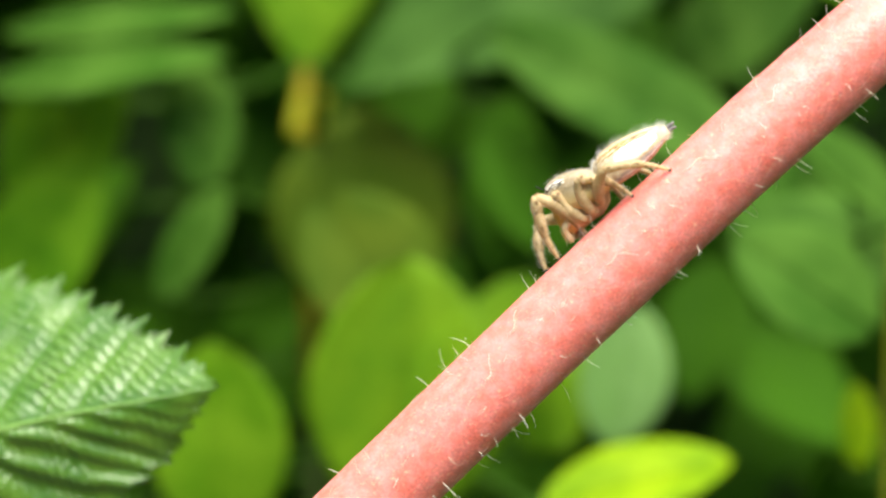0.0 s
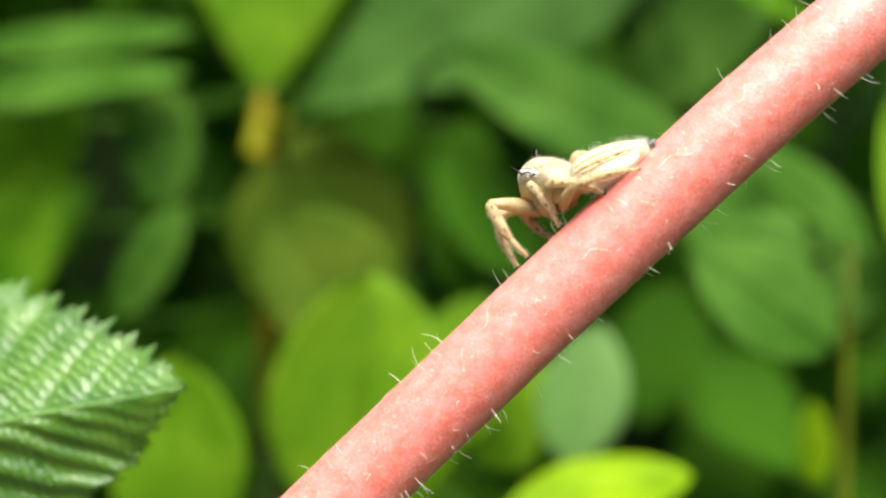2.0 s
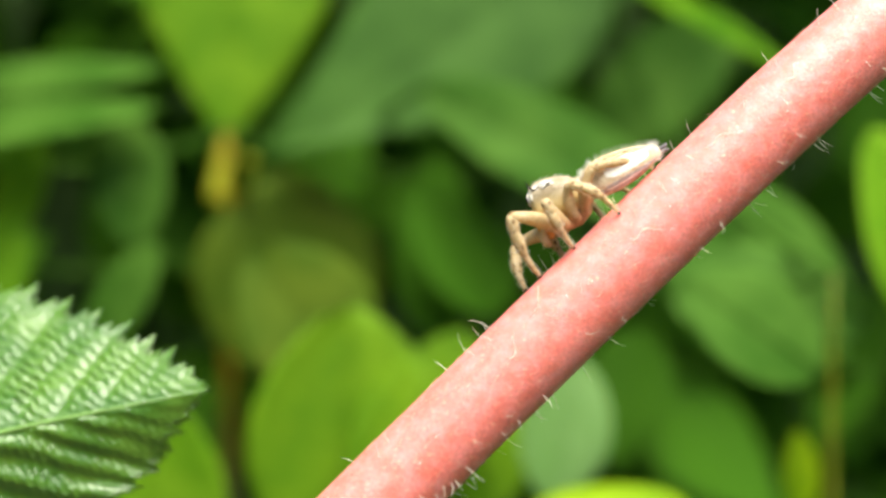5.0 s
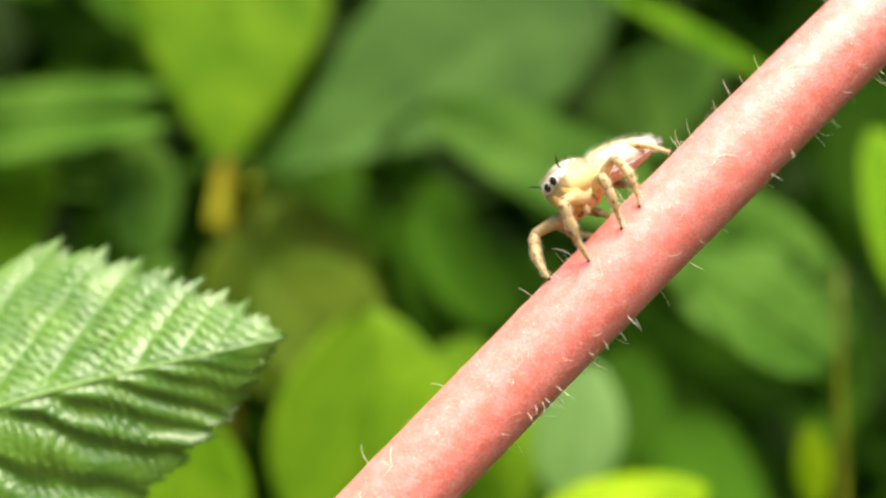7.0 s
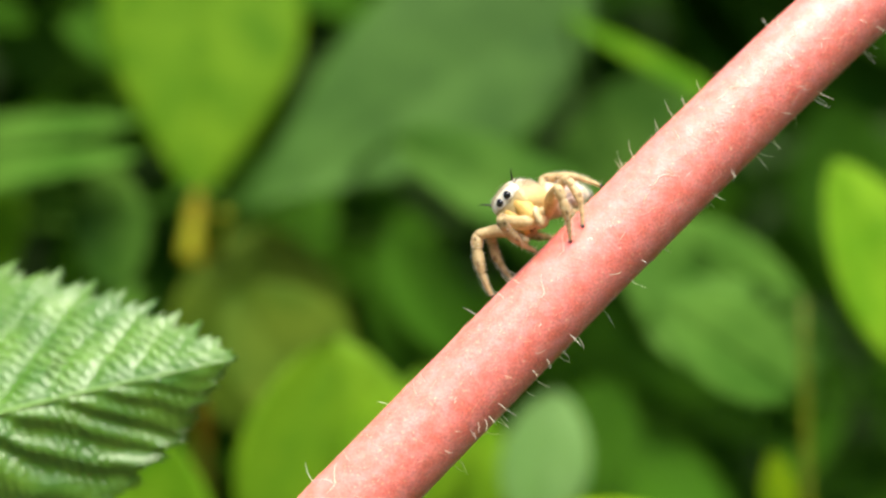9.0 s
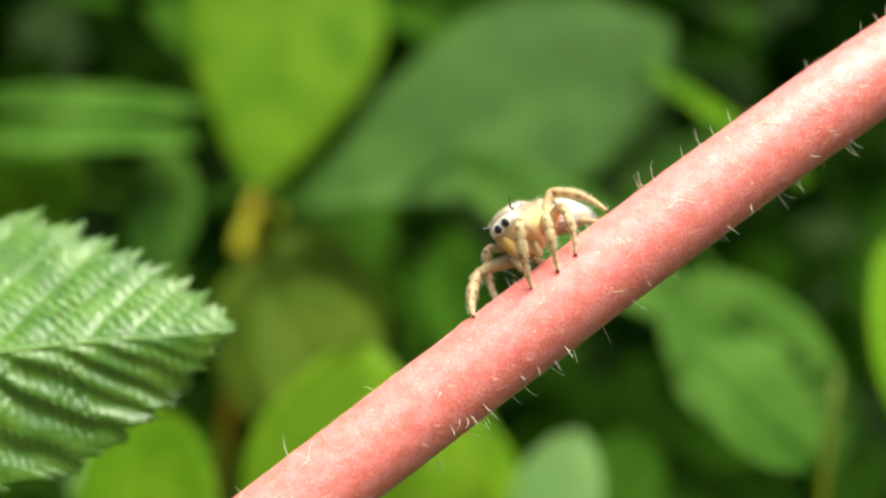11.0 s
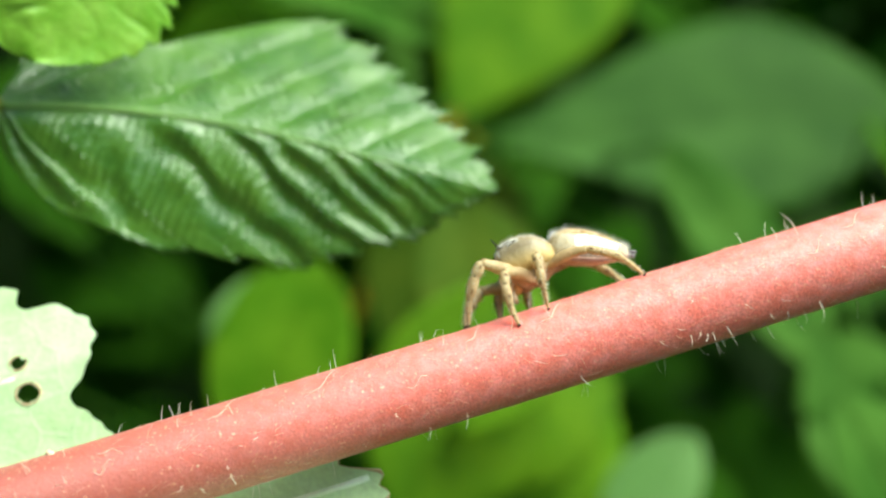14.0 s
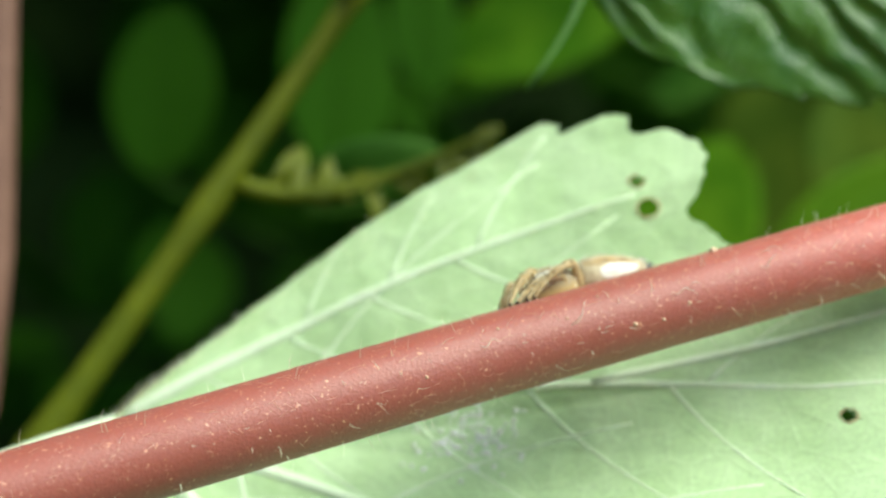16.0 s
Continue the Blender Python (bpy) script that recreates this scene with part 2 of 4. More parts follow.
def blade(length, width, n=16, m=10, peak=0.45, sharp=0.8, fold=0.15, droop=0.1, teeth=0, tooth=0.0, pleats=0, pleat=0.0, thick=0.00015, wave=0.0, seed=0):
    """A leaf blade as a thin closed sheet with folded halves, bent tip, toothed margin and pleats along the side veins."""
    rnd = random.Random(seed)
    a = math.log(0.5) / math.log(peak)
    phase = rnd.random() * 6
    rows = []
    for i in range(n + 1):
        s = i / n
        w = width / 2 * max(math.sin(math.pi * s ** a), 0) ** sharp
        row = []
        for j in range(-m, m + 1):
            v = j / m
            av = abs(v)
            saw = 0.0
            if teeth:
                q = (s - 0.1 * av) * teeth
                q2 = q * 3
                saw = (q % 1.0) * 0.75 + (q2 % 1.0) * 0.25 - 0.4
            edge = av ** 7
            y = v * w * (1 + tooth * saw * edge)
            x = s * length + 0.30 * length * av * av * (1 - s) * s * (1 if teeth else 0) + tooth * saw * edge * length * 0.05
            z = fold * abs(y) * (1 - 0.35 * av) - droop * length * s * s + wave * width * math.sin(5 * s + phase + 2 * v) * av
            if pleats:
                c = (s - 0.2 * av) * pleats + (0.5 if v < 0 else 0)
                c += 0.35 * noise.noise(Vector((s * 9, v * 2, 3)))
                z += pleat * (0.2 if v > 0 else 1.0) * (1 + 0.6 * noise.noise(Vector((s * 14, v * 3, 9)))) * (1 - abs((c % 1.0) * 2 - 1) ** 5) * min(1.0, av * 5) * (0.4 + 0.6 * math.sin(math.pi * min(max(s, 0.02), 0.98))) * min(1.0, (1 - s) * 5)
            row.append((x, y, z))
        rows.append(row)
    k = 2 * m + 1
    top = [p for r in rows for p in r]
    low = [(x, y, z - thick) for x, y, z in top]
    c = len(top)
    faces = []
    for i in range(n):
        for j in range(k - 1):
            q = i * k + j
            faces.append((q, q + k, q + k + 1, q + 1))
            faces.append((c + q, c + q + 1, c + q + k + 1, c + q + k))
        for q, d in ((i * k, 1), (i * k + k - 1, -1)):
            f = (q, c + q, c + q + k, q + k)
            faces.append(f if d > 0 else f[::-1])
    return top + low, faces


# ---- ground and far growth ----
GROUND = -0.32
gv, gf = [], []
N = 40
for i in range(N + 1):
    for j in range(N + 1):
        x, y = (i / N * 2 - 1), (j / N * 2 - 1)
        x, y = 60 * x * abs(x) ** 3, 60 * y * abs(y) ** 3 + 0.1
        gv.append((x, y, GROUND + 0.01 * noise.noise(Vector((x * 9, y * 9, 0)))))
for i in range(N):
    for j in range(N):
        q = i * (N + 1) + j
        gf.append((q, q + N + 1, q + N + 2, q + 1))
tagged(mesh_ob("ground", gv, gf, SOIL), "damp soil with moss and short green growth", "ground", kind="structure")

# a bank that closes the view behind the shrubs, its shade put into the colour
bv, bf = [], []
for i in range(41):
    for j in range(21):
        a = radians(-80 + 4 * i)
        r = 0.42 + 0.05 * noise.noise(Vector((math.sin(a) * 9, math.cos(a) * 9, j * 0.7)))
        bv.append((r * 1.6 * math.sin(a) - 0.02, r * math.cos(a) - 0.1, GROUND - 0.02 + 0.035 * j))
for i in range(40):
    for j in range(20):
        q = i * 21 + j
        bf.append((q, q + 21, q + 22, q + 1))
# ring behind the camera, unseen, added to bounce fill light onto the stem
mv, mf = [], []
for i in range(61):
    for j in range(7):
        a = radians(80 + 200 * i / 60)
        r = 2.2 + 0.3 * noise.noise(Vector((i * 0.5, j * 0.5, 8)))
        mv.append((r * math.sin(a), r * math.cos(a), GROUND - 0.05 + 0.14 * j))
for i in range(60):
    for j in range(6):
        q = i * 7 + j
        mf.append((q, q + 7, q + 8, q + 1))
tagged(mesh_ob("backdrop", mv, mf, BOUNCE_BANK), "unseen green and straw-coloured ring added to bounce light", "undergrowth", kind="structure")
tagged(mesh_ob("backdrop", bv, bf, SHADE), "undergrowth bank coloured near-black to stand for deep shade", "undergrowth", kind="structure")

# fill leaves behind the shrubs, coloured dark in place of real shade
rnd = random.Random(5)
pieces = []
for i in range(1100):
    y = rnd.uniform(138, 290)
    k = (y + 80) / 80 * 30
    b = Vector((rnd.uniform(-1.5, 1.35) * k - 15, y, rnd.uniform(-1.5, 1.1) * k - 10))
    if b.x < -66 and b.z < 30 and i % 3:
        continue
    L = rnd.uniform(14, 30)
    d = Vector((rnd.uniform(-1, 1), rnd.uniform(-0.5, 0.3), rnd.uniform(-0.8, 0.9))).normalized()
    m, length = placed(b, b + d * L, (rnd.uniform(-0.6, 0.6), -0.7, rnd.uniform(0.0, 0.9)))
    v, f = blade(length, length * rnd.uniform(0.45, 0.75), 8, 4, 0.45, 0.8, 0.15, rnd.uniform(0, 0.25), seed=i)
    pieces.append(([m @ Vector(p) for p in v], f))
# overhead leaves, out of view, added only to block sun from the background
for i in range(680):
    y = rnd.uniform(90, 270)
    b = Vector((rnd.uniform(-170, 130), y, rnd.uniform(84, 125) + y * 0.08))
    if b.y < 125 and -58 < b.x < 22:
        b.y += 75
    # more unseen blockers, to darken the left side
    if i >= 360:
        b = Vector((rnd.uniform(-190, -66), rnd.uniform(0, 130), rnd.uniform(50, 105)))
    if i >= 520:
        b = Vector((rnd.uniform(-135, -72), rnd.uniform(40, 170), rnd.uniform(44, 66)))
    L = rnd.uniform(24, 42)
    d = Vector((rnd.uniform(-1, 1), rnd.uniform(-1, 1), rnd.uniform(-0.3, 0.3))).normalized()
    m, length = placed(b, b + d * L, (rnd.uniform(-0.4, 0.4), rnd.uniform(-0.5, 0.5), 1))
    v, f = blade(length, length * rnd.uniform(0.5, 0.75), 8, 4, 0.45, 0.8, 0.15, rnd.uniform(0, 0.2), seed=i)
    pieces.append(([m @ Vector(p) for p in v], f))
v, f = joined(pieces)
tagged(mesh_ob("undergrowth", v, f, SHADE_GREEN), "leaf mass with shade in its dark green, plus unseen sun-blocking leaves overhead", "undergrowth", kind="stuff")


# short grass on the ground, and leaves on the unseen bounce ring behind the camera
gv, gf = [], []
rnd = random.Random(9)
for i in range(15000):
    r, a = 4.2 * rnd.random() ** 0.7, rnd.uniform(0, 2 * math.pi)
    x, y = r * math.cos(a), r * math.sin(a)
    h, w, q = rnd.uniform(0.04, 0.16), rnd.uniform(0.002, 0.005), rnd.uniform(0, 6.28)
    lean = Vector((math.cos(q), math.sin(q), 0)) * h * rnd.uniform(0.1, 0.7)
    side = Vector((-math.sin(q), math.cos(q), 0)) * w
    p = Vector((x, y, GROUND - 0.01))
    n = len(gv)
    gv += [p - side, p + side, p + lean * 0.4 + side * 0.8 + Vector((0, 0, h * 0.6)), p + lean * 0.4 - side * 0.8 + Vector((0, 0, h * 0.6)), p + lean + Vector((0, 0, h))]
    gf += [(n, n + 1, n + 2, n + 3), (n + 3, n + 2, n + 4)]
tagged(mesh_ob("grass", gv, gf, GRASS), "short green and straw-coloured grass", "grass", kind="stuff")
hv, hf = [], []
for i in range(5000):
    a = radians(rnd.uniform(80, 280))
    r = rnd.uniform(1.95, 2.5)
    p = Vector((r * math.sin(a), r * math.cos(a), GROUND + rnd.uniform(0, 0.85)))
    d = Vector((rnd.uniform(-1, 1), rnd.uniform(-1, 1), rnd.uniform(-0.4, 0.8))).normalized() * rnd.uniform(0.03, 0.08)
    e = d.cross(Vector((rnd.uniform(-1, 1), rnd.uniform(-1, 1), 1))).normalized() * d.length * 0.35
    n = len(hv)
    hv += [p, p + d * 0.45 + e, p + d, p + d * 0.45 - e]
    hf += [(n, n + 1, n + 2), (n, n + 2, n + 3)]
tagged(mesh_ob("bounce_bank_growth", hv, hf, GRASS), "loose green growth added on the unseen bounce ring", "undergrowth", kind="stuff")


# ---- shrubs behind the stem ----
def shrub(name, label, foot, top, twig_mat, radius, leaves, petioles=()):
    """A shrub on the ground: one woody stem, its twigs and its leaves. Millimetres."""
    root = tagged(new(name), label, "shrub")
    root.location = Vector((foot[0], foot[1], GROUND * 1000 - 5)) * 0.001
    off = root.location
    top = Vector(top)
    line = [p * 0.001 - off for p in bezier((foot[0], foot[1], GROUND * 1000 - 5), (top.x, top.y + 8, top.z - 40), top, 16)]
    v, f = tube(line, [radius * 0.001 * (1 - 0.35 * i / 16 - (0.5 if radius < 2 else 0) * max(i - 11, 0) / 5) for i in range(17)], 8)
    mesh_ob("stem", v, f, twig_mat, root)
    for n, (base, tip, wide, facing, material, fold, droop, text, *peak) in enumerate(leaves):
        m, length = placed(base, tip, facing)
        v, f = blade(length, wide * 0.001, 20, 8, peak[0] if peak else 0.48, peak[1] if peak else 0.62, fold, droop, wave=0.02, seed=n + len(name))
        leaf = mesh_ob("leaf", v, f, material, root, text)
        leaf.matrix_local = Matrix.Translation(-off) @ m
        mid = [(length * s, 0, -droop * length * s * s + 0.0001) for s in (i / 10 for i in range(11))]
        v, f = tube(mid, [0.00022 * (1 - 0.8 * i / 10) for i in range(11)], 5)
        mesh_ob("midrib", v, f, material, leaf)
        near = min(line, key=lambda p: (p + off - Vector(base) * 0.001).length)
        b = Vector(base) * 0.001 - off
        v, f = tube(bezier(near, near.lerp(b, 0.5) + Vector((0, 0.03, -0.004)), b, 8), [0.0004] * 9, 6)
        mesh_ob("twig", v, f, DULL_GREEN, root)
    for a, b, c, r0, r1 in petioles:
        v, f = tube([p * 0.001 - off for p in bezier(a, b, c, 8)], [(r0 + (r1 - r0) * i / 8) * 0.001 for i in range(9)], 8)
        mesh_ob("petiole", v, f, PETIOLE, root, "yellow-green leaf stalk")
    return root


CAMWARD, UPWARD = (0, -1, 0.35), (0, -0.6, 0.8)
shrub("broad_leaved_shrub", "shrub with broad green leaves on an orange-brown twig", (-8, 150), (-17.2, 127.0, 23.0), TWIG_ORANGE, 1.6, [
    ((-17.2, 128.5, 20.5), (-15.4, 127.0, 60.0), 25, (0.1, -1, 0.5), FRESH_GREEN, 0.1, 0.02, "bright fresh green leaf", 0.6, 0.75),
    ((-14.0, 113, 16.6), (30.5, 111, 46.5), 27, (0.1, -0.9, 0.45), SOFT_GREEN, 0.06, 0.0, "broad soft green leaf with a rounded end", 0.64, 0.85),
    ((5.0, 99, 23.6), (35.0, 99, 9.0), 11, (0.1, -1, 0.25), DULL_GREEN, 0.1, 0.0, "soft green leaf hanging below the broad one"),
    ((28, 126, 20), (46, 124, 38), 13, CAMWARD, DULL_GREEN, 0.1, 0.0, "dull green leaf"),
    ((-47, 92, 16.7), (-22, 90, 20.7), 9, UPWARD, DULL_GREEN, 0.1, 0.05, "dull green leaf"),
    ((-24.8, 95, 6.3), (-25.9, 95, 20), 8, CAMWARD, DULL_GREEN, 0.1, 0.05, "dull green leaf"),
    ((-47.7, 100, 23.2), (-22, 100, 25.6), 8, UPWARD, DULL_GREEN, 0.1, 0.0, "dull green leaf"),
    ((-51.1, 95.0, -11.8), (-35.9, 93.0, 8.8), 13, CAMWARD, MID_GREEN, 0.1, 0.03, "mid-green leaf"),
    ((-29.3, 92.0, -5.2), (-22.1, 90.0, 6.4), 5.5, CAMWARD, DULL_GREEN, 0.1, 0.03, "small dull green leaf"),
    # shade on the next three leaves is put into their dark material
    ((-54.4, 88, -29.4), (-66.5, 86, -8.0), 12, CAMWARD, SHADE_GREEN, 0.1, 0.03, "dull green leaf"),
    ((-73.5, 95, -38), (-80.5, 93, -20), 12, CAMWARD, SHADE_GREEN, 0.1, 0.03, "dark green leaf"),
    ((-50.4, 92, -16), (-59.7, 90, -3), 8, CAMWARD, SHADE_GREEN, 0.1, 0.03, "dull green leaf"),
    ((-50, 110, 7), (-36, 108, 19), 14, CAMWARD, MID_GREEN, 0.1, 0.0, "mid-green leaf"),
], [((-16.4, 127, 8.5), (-15.6, 121, 13.5), (-13.4, 113, 17.2), 1.2, 0.7), ((-18.4, 128, 14), (-17.6, 128.4, 18), (-17.2, 128.5, 22), 1.2, 1.0)])
shrub("round_leaved_shrub", "shrub with rounded yellow-green leaves", (2, 92), (-1, 86, -14), TWIG_GREEN, 1.2, [
    ((-4, 78, -26), (-3.1, 74, -0.8), 18.5, (0, -1, 0.6), LIME, 0.1, 0.05, "bright rounded yellow-green leaf"),
    ((-3.2, 72, -16.6), (1.8, 70, -5.5), 5.5, UPWARD, LIME, 0.1, 0.05, "small yellow-green leaf"),
    ((8.3, 62, -22.1), (23.9, 60, -16.5), 9, UPWARD, YELLOW_GREEN, 0.15, 0.1, "bright curved yellow-green leaf"),
    ((16.5, 85, -19.5), (19.2, 83, -5.6), 9, CAMWARD, GREY_GREEN, 0.1, 0.05, "pale grey-green leaf"),
    ((4, 88, -18), (8.4, 86, -2.6), 11, CAMWARD, LIME, 0.1, 0.05, "yellow-green leaf"),
    ((-20.6, 77, -27.2), (-21.1, 73, -8.6), 13, (0, -1, 0.5), FRESH_GREEN, 0.1, 0.05, "fresh green leaf"),
    ((-22.3, 87, -21), (-26.8, 85, -11.5), 10, CAMWARD, GREY_GREEN, 0.1, 0.05, "pale green leaf"),
    ((-21.3, 82, -20), (-25.4, 80, -10.4), 9, CAMWARD, MID_GREEN, 0.1, 0.05, "mid-green leaf"),
    ((-2, 86, -8), (-12.5, 84, 5), 14, CAMWARD, OLIVE, 0.1, 0.05, "olive-green leaf"),
    ((-9.8, 120, -8), (-9.1, 118, 17), 22, CAMWARD, OLIVE, 0.1, 0.05, "olive-green leaf"),
    ((3.6, 98, -23.3), (-1.6, 96, -8.7), 13, CAMWARD, LIME, 0.1, 0.05, "yellow-green leaf"),
    ((11.7, 92, -21), (7.4, 90, -4.1), 12, CAMWARD, FRESH_GREEN, 0.1, 0.05, "fresh green leaf"),
    # two leaves in the same shade-darkened green as the fill behind
    ((14.5, 105, -0.6), (4.7, 103, 12.9), 10, CAMWARD, SHADE_GREEN, 0.1, 0.05, "dark green leaf"),
    ((7.4, 110, -3.8), (7.4, 108, 17.4), 10, CAMWARD, SHADE_GREEN, 0.1, 0.05, "mid-green leaf"),
])
shrub("pale_rimmed_shrub", "shrub with dull green round leaves on thin yellow-green stalks", (44, 82), (41, 72, 2), TWIG_GREEN, 0.9, [
    ((38.2, 67, -7), (25.4, 65, 1.3), 10, CAMWARD, DULL_GREEN, 0.1, 0.05, "dull green round leaf"),
    ((55.4, 76.0, -5.9), (46.3, 74.0, 16.2), 15, (0.3, -1, 0.5), FRESH_GREEN, 0.1, 0.05, "fresh green leaf"),
    ((38.4, 75, -20.3), (38.2, 74, -12.4), 3.5, CAMWARD, YELLOW_GREEN, 0.1, 0.05, "narrow yellow-green leaf"),
    ((49.2, 92, -4.6), (28.2, 90, 11.8), 18, CAMWARD, DULL_GREEN, 0.1, 0.05, "large dull green leaf"),
    ((25.2, 102, 38.3), (45.6, 100, 26.7), 6, UPWARD, MID_GREEN, 0.1, 0.02, "mid-green leaf"),
    ((27.3, 80, 0.8), (46.8, 78, -1.6), 12, CAMWARD, DULL_GREEN, 0.1, 0.02, "dull green leaf"),
])


# ---- the red stem ----
STEM_R = 0.00214


def axis(x):
    """Centre of the red stem where it crosses x (mm); straight beyond the bend."""
    def mid(q):
        u = q / 35
        return Vector((q, 4.716 * u ** 3 - 0.568 * u ** 2 - 2.583 * u + 1.024,
                       -1.6 * u ** 4 - 2.299 * u ** 3 - 0.64 * u ** 2 + 34.084 * u - 8.859))
    lo, hi = -36.0, 27.0
    if x < lo:
        d = (mid(lo + 1) - mid(lo)) * 1.0
        return mid(lo) + d * (x - lo)
    if x > hi:
        return mid(hi) + (mid(hi) - mid(hi - 1)) * (x - hi)
    return mid(x)


def stem_frame(x):
    """Centre, direction, upward normal and the normal toward the camera's side."""
    t = (axis(x + 0.05) - axis(x - 0.05)).normalized()
    n = (Vector((0, 0, 1)) - t * t.z).normalized()
    return axis(x), t, n, t.cross(n)


def on_stem(x, turn, lift=0.0):
    c, t, n, b = stem_frame(x)
    a = radians(turn)
    return (c + (n * math.cos(a) + b * math.sin(a)) * (STEM_R * 1000 + lift)) * 0.001


stem = tagged(new("plant_stem"), "thick red-pink plant stem covered in fine pale hairs", "plant stem")
xs = [-250 + 4 * i for i in range(48)] + [-57 + 0.5 * i for i in range(210)] + [49 + 3 * i for i in range(12)]
sv, sf, SIDES = [], [], 40
for x in xs:
    c, t, n, b = stem_frame(x)
    for k in range(SIDES):
        a = 2 * math.pi * k / SIDES
        d = n * math.cos(a) + b * math.sin(a)
        r = STEM_R * 1000 * (1 + 0.014 * noise.noise((c + d * 2) * 0.25) + 0.006 * noise.noise((c + d * 2) * 1.4))
        sv.append((c + d * r) * 0.001)
for i in range(len(xs) - 1):
    for k in range(SIDES):
        q, p = i * SIDES + k, i * SIDES + (k + 1) % SIDES
        sf.append((q, p, p + SIDES, q + SIDES))
sf.append(list(range(SIDES))[::-1])
sf.append([(len(xs) - 1) * SIDES + k for k in range(SIDES)])
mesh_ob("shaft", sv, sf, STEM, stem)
rnd = random.Random(11)
pieces, flat = [], []
for i in range(1900):
    x = rnd.uniform(-52, 34)
    turn = rnd.uniform(0, 360)
    c, t, n, b = stem_frame(x)
    a = radians(turn)
    out = n * math.cos(a) + b * math.sin(a)
    along = t.lerp(t.cross(out), rnd.uniform(-0.9, 0.9)).normalized() * rnd.choice((-1, 1, 1))
    lying = rnd.random() < 0.76
    length = rnd.uniform(0.35, 0.9) if lying else rnd.uniform(0.5, 1.15)
    root = c + out * STEM_R * 990
    if lying:
        mid, end = root + along * length * 0.5 + out * 0.08, root + along * length + out * rnd.uniform(0.0, 0.08)
    else:
        lean = rnd.uniform(0.1, 0.5)
        mid, end = root + out * length * 0.55 + along * lean * 0.15, root + out * length * 0.9 + along * lean
    r = rnd.uniform(0.008, 0.013) if lying else rnd.uniform(0.013, 0.020)
    (flat if lying else pieces).append(tube([p * 0.001 for p in bezier(root, mid, end, 4)], [r * 0.001 * w for w in (1, 0.9, 0.75, 0.5, 0.15)], 4))
v, f = joined(pieces)
tagged(mesh_ob("hairs", v, f, HAIR, stem, "fine pale bristly hairs", False), kind="stuff")
v, f = joined(flat)
tagged(mesh_ob("lying_hairs", v, f, LYING_HAIR, stem, "fine hairs lying on the skin", False), kind="stuff")


# loose curled fibres and pale warts on the skin
rnd = random.Random(31)
for x, turn, length in ((-15.2, 62, 1.6), (-18.7, 50, 1.5), (-23.0, 70, 1.0), (-22.7, 40, 1.1), (-6.8, 60, 1.2), (-9.6, 55, 0.9), (2.8, 80, 1.0), (8.5, 70, 1.3), (4.4, 60, 1.2), (12.6, 50, 1.4), (-26.5, 65, 1.2), (-30.5, 75, 1.1), (-34, 60, 0.9), (-12, 85, 1.0), (16, 62, 1.0)):
    k = rnd.uniform(-0.35, 0.35)
    pts = [on_stem(x + length * (i / 8 - 0.5) * 0.8, turn + 14 * k * i + 5 * math.sin(i * 0.8 + k * 5), 0.02 + 0.04 * math.sin(i * 0.9) ** 2) for i in range(9)]
    v, f = tube(pts, [0.000014 * w for w in (0.4, 0.9, 1.1, 1.2, 1.1, 1.0, 0.9, 0.7, 0.3)], 5)
    mesh_ob("fibre", v, f, HAIR, stem, "pale curled fibre")
for x, turn, size in ((-28.6, 95, 0.14), (-26.4, 88, 0.10), (-24.6, 8, 0.22), (-27.5, 100, 0.09), (-31, 60, 0.08), (-20, 100, 0.07), (-33.5, 45, 0.08), (-29.6, 40, 0.07), (-36.5, 80, 0.09)):
    c = on_stem(x, turn, 0.0)
    v, f = [], []
    for i in range(7):
        for j in range(10):
            p, q = math.pi * i / 6, 2 * math.pi * j / 10
            d = Vector((math.sin(p) * math.cos(q) * 1.5, math.sin(p) * math.sin(q), math.cos(p)))
            v.append(c + d * size * 0.00075 * (1 + 0.3 * noise.noise(d * 2 + c * 900)))
    for i in range(6):
        for j in range(10):
            q = i * 10 + j
            f.append((q, i * 10 + (j + 1) % 10, i * 10 + 10 + (j + 1) % 10, q + 10))
    mesh_ob("wart", v, f, WART, stem, "small pale wart")


# ---- the toothed leaf on the green stem ----
green = tagged(new("green_plant_stem"), "yellow-green plant stem with side shoots, out of focus", "plant stem")
line = bezier((-62, 34, GROUND * 1000 - 5), (-60, 32, -110), (-57.6, 30, -61), 10) + bezier((-57.6, 30, -61), (-55, 30, -38), (-53.7, 30, -22.8), 10)[1:] + [Vector((-50, 30, -8)), Vector((-46, 31, 20)), Vector((-42, 32, 60))]
v, f = tube([p * 0.001 for p in line], [(0.0016 - 0.00004 * i) * (1.22 if i % 5 == 0 else 0.96 + 0.1 * noise.noise(Vector((i * 0.7, 0, 0)))) for i in range(len(line))], 12)
mesh_ob("shaft", v, f, TWIG_GREEN, green)
v, f = tube([p * 0.001 for p in bezier((-54.4, 30, -38), (-48, 29, -38), (-39.9, 29, -26), 12)], [0.0007 - 0.00003 * i for i in range(13)], 8)
mesh_ob("side_shoot", v, f, TWIG_GREEN, green)
rnd = random.Random(3)
